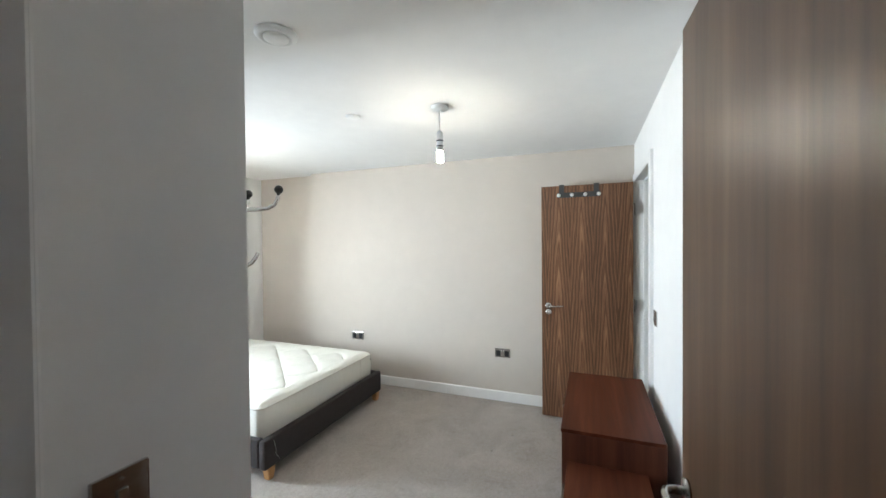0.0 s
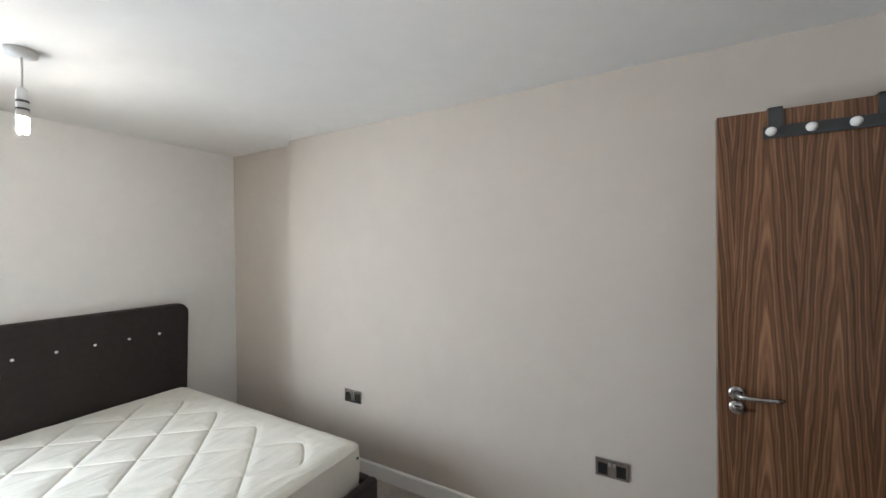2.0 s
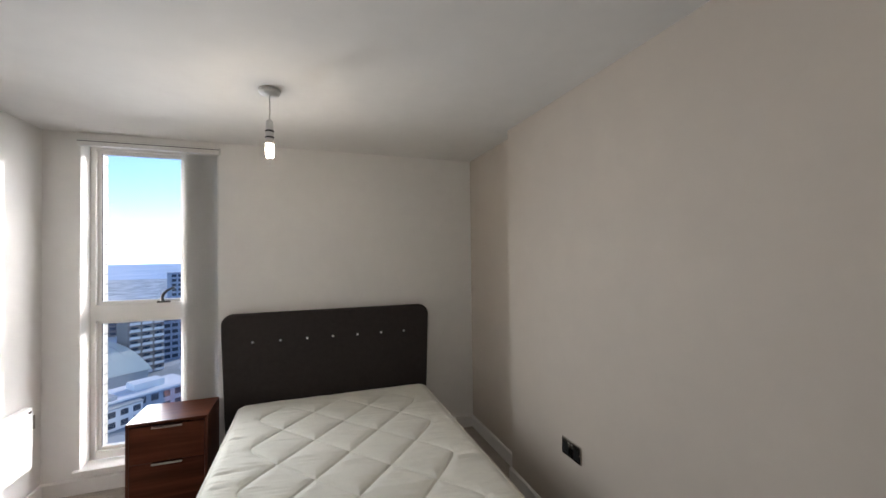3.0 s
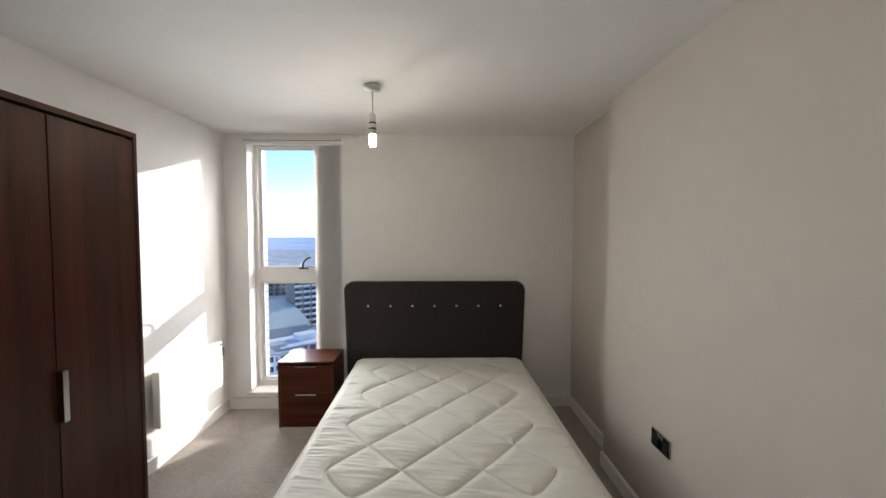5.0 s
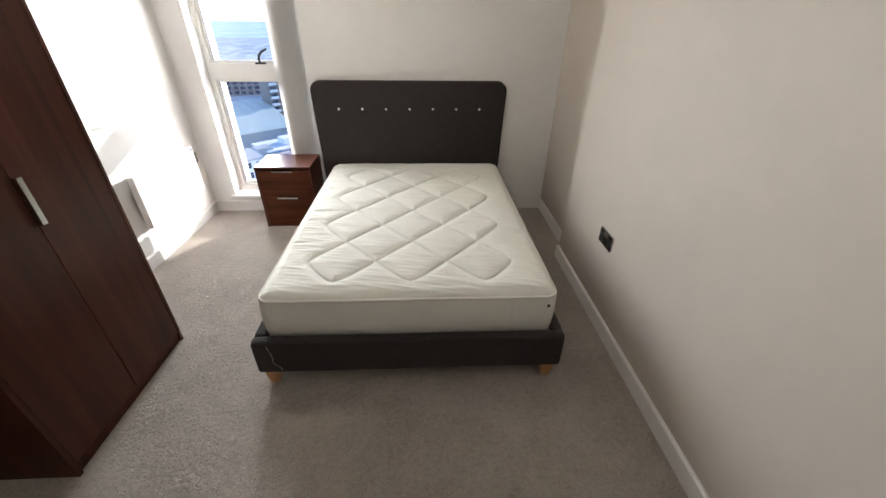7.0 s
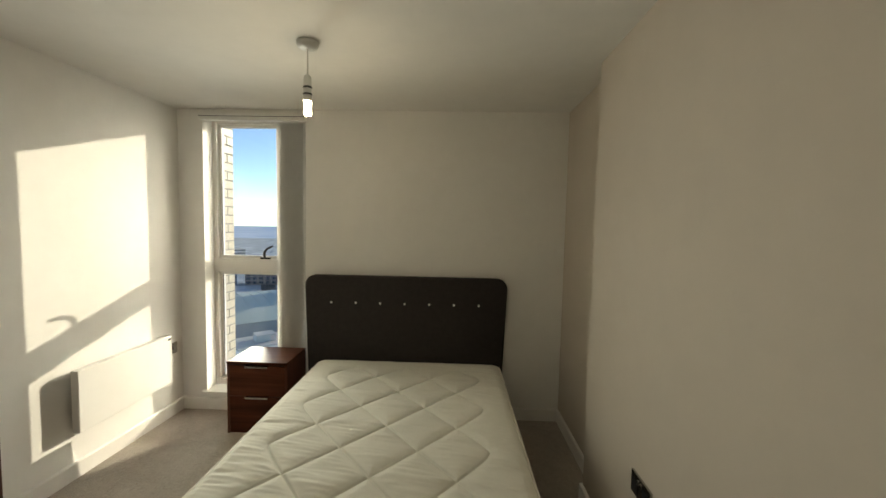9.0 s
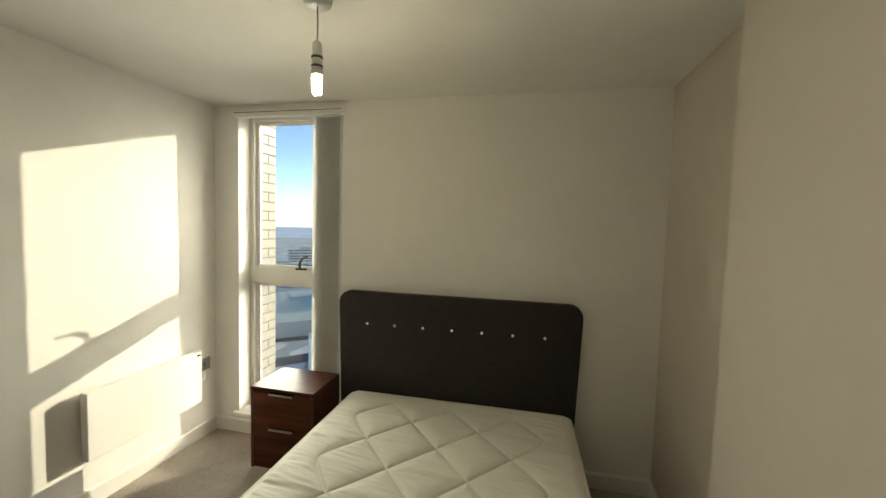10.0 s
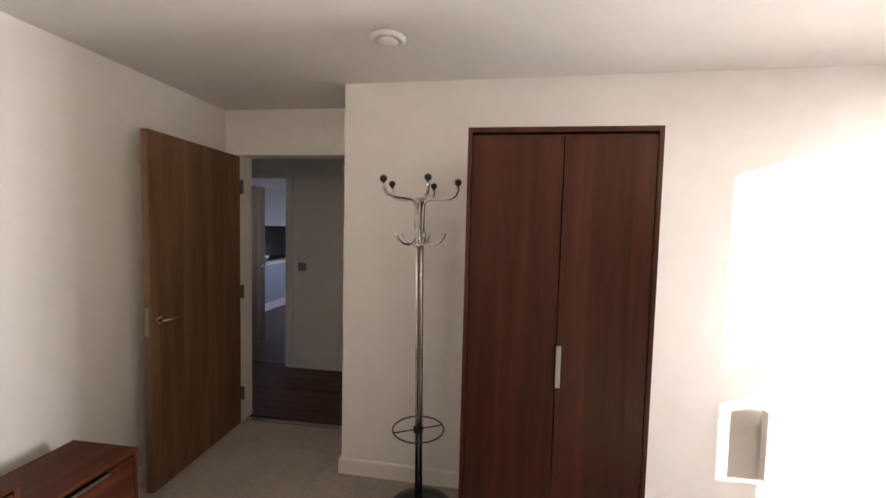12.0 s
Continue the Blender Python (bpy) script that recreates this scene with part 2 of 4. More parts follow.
def add_tube(bm, points, radius, sides=10, caps=True):
    """A round tube along points; radius is one number or one for each point."""
    pts = [Vector(p) for p in points]
    rad = list(radius) if isinstance(radius, (list, tuple)) else [radius] * len(pts)
    rings = []
    side = None
    for i, p in enumerate(pts):
        way = (pts[min(i + 1, len(pts) - 1)] - pts[max(i - 1, 0)]).normalized()
        if side is None:
            side = way.orthogonal().normalized()
        side = (side - way * side.dot(way)).normalized()
        up = way.cross(side)
        rings.append([bm.verts.new(p + rad[i] * (math.cos(a) * side + math.sin(a) * up)) for a in (2 * math.pi * j / sides for j in range(sides))])
    for a, b in zip(rings, rings[1:]):
        for j in range(sides):
            bm.faces.new((a[j], a[(j + 1) % sides], b[(j + 1) % sides], b[j]))
    if caps:
        bm.faces.new(list(reversed(rings[0])))
        bm.faces.new(rings[-1])
    return bm


def tube(points, radius, sides=10, caps=True):
    return add_tube(bmesh.new(), points, radius, sides, caps)


def lathe(profile, sides=32, axis="z", at=(0, 0, 0)):
    """A turned solid: profile of (radius, height) along an axis."""
    bm = bmesh.new()
    turn = {"z": Matrix.Identity(3), "x": Matrix(((0, 0, 1), (1, 0, 0), (0, 1, 0))), "y": Matrix(((1, 0, 0), (0, 0, 1), (0, -1, 0)))}[axis]
    rings = []
    for r, h in profile:
        if r < 1e-6:
            rings.append([bm.verts.new(turn @ Vector((0, 0, h)) + Vector(at))])
        else:
            rings.append([bm.verts.new(turn @ Vector((r * math.cos(2 * math.pi * j / sides), r * math.sin(2 * math.pi * j / sides), h)) + Vector(at)) for j in range(sides)])
    for a, b in zip(rings, rings[1:]):
        for j in range(sides):
            k = (j + 1) % sides
            if len(a) == 1 and len(b) > 1:
                bm.faces.new((a[0], b[k], b[j]))
            elif len(b) == 1 and len(a) > 1:
                bm.faces.new((a[j], a[k], b[0]))
            elif len(a) > 1:
                bm.faces.new((a[j], a[k], b[k], b[j]))
    for ring in (rings[0], rings[-1]):
        if len(ring) > 2:
            bm.faces.new(ring)
    bmesh.ops.recalc_face_normals(bm, faces=bm.faces[:])
    return bm


def arc(cx, cy, r, a0, a1, n):
    return [(cx + r * math.cos(radians(a0 + (a1 - a0) * i / n)), cy + r * math.sin(radians(a0 + (a1 - a0) * i / n))) for i in range(n + 1)]


def prism(outline, depth, bevel=0.0):
    """A flat outline in local x, z, given depth along y from 0."""
    bm = bmesh.new()
    front = [bm.verts.new((x, 0, z)) for x, z in outline]
    f = bm.faces.new(front)
    out = bmesh.ops.extrude_face_region(bm, geom=[f])
    bmesh.ops.translate(bm, vec=(0, depth, 0), verts=[v for v in out["geom"] if isinstance(v, bmesh.types.BMVert)])
    bmesh.ops.recalc_face_normals(bm, faces=bm.faces[:])
    if bevel:
        rim = [e for e in bm.edges if abs(e.verts[0].co.y - e.verts[1].co.y) < 1e-6]
        bmesh.ops.bevel(bm, geom=rim, offset=bevel, segments=3, affect="EDGES", profile=0.5)
    return bm


# ---- the bedroom's shell ----
H = 2.325
structure("floor", box((-0.54, -0.12, -0.15), (3.1, 4.3, 0.0)), M_CARPET, "beige-grey cut-pile bedroom carpet, lightly trodden", "carpet")
structure("ceiling", box((-0.63, -0.12, H), (3.1, 4.42, H + 0.18)), M_CEIL, "flat white painted bedroom ceiling", "ceiling")
structure("wall_south", boxes(((-0.63, -0.12, 0), (1.935, 0, H)), ((2.70, -0.12, 0), (2.85, 0, H)), ((1.935, -0.12, 2.03), (2.70, 0, H))), M_WALL, "off-white painted plaster wall with a doorway", "wall")
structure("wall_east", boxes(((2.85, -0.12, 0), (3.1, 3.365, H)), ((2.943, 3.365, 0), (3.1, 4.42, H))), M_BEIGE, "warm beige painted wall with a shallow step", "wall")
WX0, WX1, WZ0, WZ1 = 0.195, 0.985, 0.15, 2.285
FW = 0.032  # width of the outer frame
structure("wall_north", boxes(((-0.22, 4.22, -0.15), (WX0, 4.42, H)), ((WX1, 4.22, -0.15), (2.943, 4.42, H)), ((WX0, 4.22, -0.15), (WX1, 4.42, WZ0 - 0.03)), ((WX0, 4.22, WZ1), (WX1, 4.42, H))), M_WALL, "off-white painted window wall with a tall narrow opening", "wall")
west = bmesh.new()
plan = [(-0.50, 1.09), (-0.07, 1.09), (0.0, 4.22), (-0.22, 4.22), (-0.22, 1.24), (-0.50, 1.24)]
rims = [[west.verts.new((x, y, z)) for x, y in plan] for z in (0, H)]
for i in range(6):
    west.faces.new((rims[0][i], rims[0][(i + 1) % 6], rims[1][(i + 1) % 6], rims[1][i]))
west.faces.new(rims[0])
west.faces.new(rims[1])
bmesh.ops.recalc_face_normals(west, faces=west.faces[:])
structure("wall_west", west, M_WALL, "off-white painted wall that turns a corner at the entrance", "wall")
structure("wall_entrance", boxes(((-0.63, 0, 0), (-0.50, 0.088, H)), ((-0.63, 0.935, 0), (-0.50, 1.24, H)), ((-0.63, 0.088, 2.02), (-0.50, 0.935, H))), M_WALL, "off-white painted wall round the entrance doorway", "wall")


def skirting(name, a, b, out, h=0.095):
    """A skirting board from a to b on the floor; out points into the room. Chamfered top edge."""
    a, b, out = Vector((*a, 0)), Vector((*b, 0)), Vector((*out, 0)) * 0.015
    prof = [(0, 0), (1, 0), (1, h - 0.008), (0.55, h), (0, h)]
    bm = bmesh.new()
    ends = [[bm.verts.new(p + out * k + Vector((0, 0, z))) for k, z in prof] for p in (a, b)]
    for j in range(5):
        bm.faces.new((ends[0][j], ends[0][(j + 1) % 5], ends[1][(j + 1) % 5], ends[1][j]))
    bm.faces.new(ends[0])
    bm.faces.new(ends[1])
    bmesh.ops.recalc_face_normals(bm, faces=bm.faces[:])
    return structure(name, bm, M_TRIM, "white satin-painted skirting board", "skirting board")


skirting("baseboard_east", (2.85, 0.0), (2.85, 3.365), (-1, 0))
skirting("baseboard_step", (2.835, 3.365), (2.928, 3.365), (0, 1))
skirting("baseboard_recess", (2.943, 3.38), (2.943, 4.22), (-1, 0))
skirting("baseboard_north", (0.0, 4.22), (2.928, 4.22), (0, -1))
skirting("baseboard_west", (-0.07, 1.09), (0.0, 4.205), (1, -0.02))
skirting("baseboard_entry", (-0.48, 1.09), (-0.055, 1.09), (0, -1))
skirting("baseboard_south", (-0.48, 0.0), (1.83, 0.0), (0, 1))


def moulding(name, lo, hi, label="white satin-painted door surround"):
    return structure(name, box(lo, hi, 0.004), M_TRIM, label, "door frame")


# surround of the walnut door
moulding("trim_1", (1.832, -0.002, 0), (1.912, 0.018, 2.06))
moulding("trim_2", (2.722, -0.002, 0), (2.80, 0.018, 2.06))
moulding("trim_3", (1.912, -0.002, 1.995), (2.722, 0.018, 2.06))
moulding("trim_4", (1.912, -0.122, 0), (1.945, 0.010, 1.999), "white door lining with a stop")
moulding("trim_5", (2.689, -0.122, 0), (2.722, 0.010, 1.999), "white door lining with a stop")
moulding("trim_6", (1.945, -0.122, 1.999), (2.689, 0.010, 2.035), "white door lining with a stop")
moulding("trim_7", (1.945, -0.09, 0), (1.960, -0.05, 1.985), "white door stop bead")
moulding("trim_8", (2.674, -0.09, 0), (2.689, -0.05, 1.985), "white door stop bead")
moulding("trim_9", (1.960, -0.09, 1.985), (2.674, -0.05, 1.999), "white door stop bead")
# surround of the entrance door
moulding("trim_10", (-0.502, 0.030, 0), (-0.482, 0.095, 2.055))
moulding("trim_11", (-0.502, 0.945, 0), (-0.482, 1.01, 2.055))
moulding("trim_12", (-0.502, 0.095, 1.998), (-0.482, 0.945, 2.055))
moulding("trim_13", (-0.632, 0.086, 0), (-0.495, 0.116, 2.0), "white door lining with a stop")
moulding("trim_14", (-0.632, 0.922, 0), (-0.495, 0.955, 2.0), "white door lining with a stop")
moulding("trim_15", (-0.632, 0.116, 2.0), (-0.495, 0.922, 2.03), "white door lining with a stop")
moulding("trim_16", (-0.590, 0.908, 0), (-0.550, 0.922, 1.986), "white door stop bead")
moulding("trim_17", (-0.648, 0.955, 0), (-0.630, 1.03, 2.055))
structure("threshold_strip", box((-0.57, 0.116, 0.0), (-0.532, 0.922, 0.006), 0.002), M_STEEL, "brushed metal strip between carpet and boards", "threshold")


# ---- doors ----
def lever_handle(parent, x, y, z, way, side):
    """A lever on a round rose. way: +1 or -1 along x; side: the face's normal along y."""
    h = part("door_handle", lathe([(0.0, 0.0), (0.026, 0.0), (0.027, 0.004), (0.025, 0.009), (0.012, 0.011), (0.0, 0.011)], 28, "y", (x, y, z)) if side > 0 else lathe([(0.0, 0.0), (0.026, 0.0), (0.027, -0.004), (0.025, -0.009), (0.012, -0.011), (0.0, -0.011)], 28, "y", (x, y, z)), M_STEEL, parent, "round brushed-steel handle rose", True)
    s = 0.05 * side
    pts = [(x, y + 0.2 * s, z), (x, y + 0.6 * s, z), (x + way * 0.006, y + 0.88 * s, z), (x + way * 0.022, y + s, z), (x + way * 0.06, y + s, z + 0.001), (x + way * 0.105, y + 0.93 * s, z + 0.004), (x + way * 0.128, y + 0.8 * s, z + 0.006)]
    part("lever", tube(pts, [0.0095, 0.0095, 0.0095, 0.009, 0.0085, 0.008, 0.006], 12), M_STEEL, h, "curved steel lever", True)
    return h


def hinge(parent, x, y, z):
    bm = boxes(((x - 0.004, y - 0.028, z - 0.05), (x - 0.001, y + 0.03, z + 0.05)))
    add_tube(bm, [(x, y - 0.03, z - 0.05), (x, y - 0.03, z + 0.05)], 0.006, 10)
    part("hinge", bm, M_HINGE, parent, "dull grey steel butt hinge")


def flush_door(name, w, h, t, veneer, label):
    """A flush leaf, hinged at local x = 0, standing in local x, z; its seen face looks to -y."""
    leaf = new(name, to_mesh(name, box((0, 0, 0.006), (w, t, h), 0.0015), veneer))
    tagged(leaf, label, "door", kind="structure")
    part("edge_strip", box((w - 0.0005, 0.002, 0.008), (w + 0.0015, t - 0.002, h - 0.002)), M_EDGE, leaf, "plain veneered door edge")
    return leaf


door2 = flush_door("door_2", 0.715, 1.99, 0.042, M_WALNUT, "open walnut door with crown-cut veneer beside the wall")
lever_handle(door2, 0.66, 0.0, 0.965, -1, -1)
lever_handle(door2, 0.66, 0.042, 0.965, -1, 1)
lock = part("thumb_turn", lathe([(0.0, 0.0), (0.025, 0.0), (0.026, -0.004), (0.023, -0.009), (0.0, -0.01)], 28, "y", (0.66, 0.0, 0.912)), M_STEEL, door2, "round brushed-steel lock rose", True)
part("turn_knob", box((0.648, -0.028, 0.902), (0.672, -0.009, 0.922), 0.005), M_STEEL, lock)
part("latch_plate", box((0.7155, 0.012, 0.88), (0.7185, 0.032, 1.04)), M_STEEL, door2, "brushed-steel latch plate")
for hz in (0.23, 1.0, 1.77):
    hinge(door2, -0.006, 0.012, hz)
door2.matrix_basis = pose(2.664, 0.026, 0, 0, 0, 90.0)
door2.scale = (1, -1, 1)

door1 = flush_door("door_1", 0.775, 1.99, 0.042, M_DOOR1, "open plain walnut-veneered flush door at the entrance")
lever_handle(door1, 0.725, 0.0, 0.96, -1, -1)
lever_handle(door1, 0.725, 0.042, 0.96, -1, 1)
part("latch_plate", box((0.7755, 0.012, 0.88), (0.7785, 0.032, 1.04)), M_STEEL, door1, "brushed-steel latch plate")
for hz in (0.23, 1.0, 1.77):
    hinge(door1, -0.006, 0.012, hz)
door1.matrix_basis = pose(-0.485, 0.124, 0, 0, 0, 2.5)
door1.scale = (1, -1, 1)


# ---- hook rack over the walnut door ----
def hook_rack():
    rack = thing("over_door_hook_rack", pose(2.664, 0.0, 0), "dark grey metal hook rack hung over the walnut door", "hook rack")
    part("rail", box((-0.012, 0.268, 1.888), (-0.004, 0.61, 1.93), 0.002), M_GREY, rack, "dark grey flat rail")
    for y in (0.30, 0.575):
        part("strap", boxes(((-0.009, y - 0.02, 1.90), (-0.001, y + 0.02, 1.997)), ((-0.009, y - 0.02, 1.9905), (0.046, y + 0.02, 1.996)), ((0.043, y - 0.02, 1.94), (0.046, y + 0.02, 1.9945))), M_GREY, rack, "dark grey strap bent over the door")
    for y in (0.282, 0.385, 0.49, 0.595):
        peg = part("peg", tube([(-0.010, y, 1.904), (-0.04, y, 1.904)], 0.005, 10), M_GREY, rack)
        part("knob", lathe([(0.0, -0.062), (0.008, -0.061), (0.014, -0.054), (0.0155, -0.046), (0.012, -0.037), (0.0, -0.033)], 20, "x", (0, y, 1.904)), M_WHITE, peg, "round white knob", True)
    return rack


hook_rack()


# ---- window ----
window = structure("window_1", boxes(
    ((WX0, 4.335, WZ0), (WX0 + FW, 4.41, WZ1)), ((WX1 - FW, 4.335, WZ0), (WX1, 4.41, WZ1)),
    ((WX0 + FW, 4.335, WZ1 - 0.038), (WX1 - FW, 4.41, WZ1)), ((WX0 + FW, 4.335, WZ0), (WX1 - FW, 4.41, WZ0 + 0.05)), bevel=0.004),
    M_UPVC, "tall white window with a fixed lower pane and an opening upper sash", "window")
part("transom", box((WX0 + FW, 4.328, 1.078), (WX1 - FW, 4.408, 1.188), 0.004), M_UPVC, window)


def sash(z0, z1, w, y0):
    ob = part("window_frame", boxes(((WX0 + FW, y0, z0), (WX0 + FW + w, 4.40, z1)), ((WX1 - FW - w, y0, z0), (WX1 - FW, 4.40, z1)),
              ((WX0 + FW + w, y0, z1 - w), (WX1 - FW - w, 4.40, z1)), ((WX0 + FW + w, y0, z0), (WX1 - FW - w, 4.40, z0 + w)), bevel=0.003), M_UPVC, window)
    g = part("pane", box((WX0 + FW + w - 0.004, 4.366, z0 + w - 0.004), (WX1 - FW - w + 0.004, 4.372, z1 - w + 0.004)), M_GLASS, ob, "clear window pane")
    g.visible_shadow = False
    for x in (WX0 + FW + w, WX1 - FW - w):
        s = 1 if x < 0.5 else -1
        part("gasket", box((x, 4.362, z0 + w), (x + s * 0.004, 4.366, z1 - w)), M_BLACK, ob, "thin dark glazing gasket")


sash(1.188, WZ1 - 0.038, 0.022, 4.360)
sash(WZ0 + 0.05, 1.078, 0.022, 4.360)
part("window_sill", box((WX0 - 0.03, 4.19, WZ0 - 0.03), (WX1 + 0.03, 4.335, WZ0), 0.006), M_TRIM, window, "white painted sill board")
handle = part("handle_base", box((0.575, 4.322, 1.186), (0.655, 4.345, 1.200), 0.004), M_BLACK, window, "dark window handle plate")
part("window_handle", tube([(0.612, 4.330, 1.196), (0.610, 4.320, 1.220), (0.619, 4.312, 1.248), (0.645, 4.306, 1.274), (0.688, 4.304, 1.294)], [0.009, 0.010, 0.010, 0.009, 0.007], 12), M_GREY, handle, "bent dark metal window lever", True)


# ---- vertical blind ----
def vertical_blind():
    b = thing("vertical_blind", pose(0, 0, 0), "pale grey vertical blind drawn to one side of the window", "blind")
    part("headrail", boxes(((0.19, 4.185, 2.238), (0.995, 4.232, 2.250)), ((0.19, 4.180, 2.250), (0.995, 4.232, 2.283)), bevel=0.003), M_WHITE, b, "white slim headrail with a groove")
    # The groove's shade is a thin dark strip on the rail's face.
    part("rail_groove", box((0.192, 4.1785, 2.262), (0.993, 4.181, 2.266)), M_GREY, b, "dark strip drawing the shade of the rail's groove")
    n = 9
    for i in range(n):
        x = 0.780 + i * 0.018
        turn = radians(-8.5 - 0.5 * math.sin(i * 2.1))
        bm = bmesh.new()
        cols = []
        for j in range(7):
            s = (j / 6 - 0.5) * 0.089
            bow = 0.0045 * (1 - (2 * j / 6 - 1) ** 2)
            cols.append((s * math.cos(turn) - bow * math.sin(turn), s * math.sin(turn) + bow * math.cos(turn)))
        lower = [bm.verts.new((x + cx, 4.268 + cy, 0.20)) for cx, cy in cols]
        upper = [bm.verts.new((x + cx, 4.268 + cy, 2.236)) for cx, cy in cols]
        for j in range(6):
            bm.faces.new((lower[j], lower[j + 1], upper[j + 1], upper[j]))
        out = bmesh.ops.solidify(bm, geom=bm.faces[:], thickness=0.0012)
        slat = part("slat", bm, M_BLIND, b, smooth=False)
        part("bottom_weight", box((x - 0.006, 4.2725, 0.188), (x + 0.006, 4.2745, 0.202)), M_WHITE, slat)
    part("chain", tube([(0.978, 4.205, 2.24), (0.980, 4.205, 1.2), (0.979, 4.205, 0.7)], 0.0016, 6), M_WHITE, b, "thin white pull cord")
    return b


vertical_blind()


# ---- bed ----
def bed():
    x0, x1, yf = 1.082, 2.514, 2.264
    b = thing("bed", pose(0, 0, 0), "double bed with charcoal upholstered frame and oak legs", "bed")
    bm = boxes(((x0, yf, 0.078), (x1, yf + 0.055, 0.268)), bevel=0.018)
    part("footboard", bm, M_BED, b, "charcoal upholstered foot rail")
    part("side_rail", box((x0, yf + 0.055, 0.082), (x0 + 0.05, 4.14, 0.266), 0.014), M_BED, b)
    part("side_rail", box((x1 - 0.05, yf + 0.055, 0.082), (x1, 4.14, 0.266), 0.014), M_BED, b)
    for i in range(12):
        y = 2.42 + i * 0.145
        part("slat", box((x0 + 0.05, y, 0.20), (x1 - 0.05, y + 0.065, 0.222)), M_OAK, b)
    hx0, hx1, ht, r = 1.005, 2.52, 1.095, 0.075
    line = [(hx0 + 0.03, 0.10), (hx1 - 0.03, 0.10), (hx1, ht - r - 0.02)] + arc(hx1 - r, ht - r, r, 5, 85, 8) + arc(hx0 + r, ht - r, r, 95, 175, 8) + [(hx0, ht - r - 0.02)]
    hb = prism(line, 0.072, 0.016)
    bmesh.ops.translate(hb, vec=(0, 4.146, 0), verts=hb.verts)
    board = part("headboard", hb, M_BED, b, "charcoal padded headboard with rounded top corners", True)
    for i in range(7):
        bx = 1.208 + i * 0.1838
        part("button_dimple", lathe([(0.021, 0.0), (0.014, -0.0025), (0.011, 0.002), (0.0, 0.002)], 20, "y", (bx, 4.1475, 0.893)), M_BED, board, smooth=True)
        part("button", lathe([(0.0, -0.010), (0.005, -0.009), (0.0088, -0.004), (0.0088, 0.0), (0.0, 0.001)], 10, "y", (bx, 4.145, 0.893)), M_CRYSTAL, board, "faceted crystal button")
    for x, y in ((x0 + 0.06, yf + 0.03), (x1 - 0.06, yf + 0.03), (x0 + 0.06, 4.08), (x1 - 0.06, 4.08)):
        leg = bmesh.new()
        bmesh.ops.create_cone(leg, cap_ends=True, segments=4, radius1=0.030, radius2=0.043, depth=0.082, matrix=Matrix.Translation((x, y, 0.041)) @ Matrix.Rotation(radians(45), 4, "Z"))
        bmesh.ops.bevel(leg, geom=leg.edges[:], offset=0.004, segments=2, affect="EDGES")
        part("leg", leg, M_OAK, b, "tapered oak leg")
    return b


bed()


def quilt_depth(u, v):
    """Height of the quilted top at u across and v along, in metres from the middle of the foot edge."""
    cu, cv, r = 0.36, 0.40, 0.036
    eu, ev = 1.5 * cu - abs(u), 2 * cv - abs(v - 0.875)
    p = math.sqrt(max(0.0, eu * eu - r * r)) / cu
    q = math.sqrt(max(0.0, ev * ev - r * r)) / cv
    off = min(abs((p + q) % 1.0 - 0.5), abs((p - q) % 1.0 - 0.5))
    near = off / math.hypot(1 / cu, 1 / cv)
    near = math.sqrt(near * near + max(0.0, r - eu) ** 2 + max(0.0, r - ev) ** 2)
    margin = min(1.0, max(0.0, -min(eu, ev) / 0.05))
    h = -0.0105 * math.exp(-(near / 0.0050) ** 2)
    h += 0.0090 * (1 - math.exp(-(near / 0.030) ** 2)) * (1 - 0.35 * margin)
    fold = noise.noise((u * 2.6 + 5, v * 19.0 + 1.5 * u, 0.0))
    fine = noise.noise((u * 7.0 + 3, v * 52.0 + u * 9, 4.0))
    h += 0.0050 * (fold * abs(fold) * 2.0 + 0.55 * fine) * min(1.0, near / 0.04) * (1 + 0.5 * margin)
    h += 0.004 * noise.noise((u * 2.1, v * 2.1, 7.0))
    return h


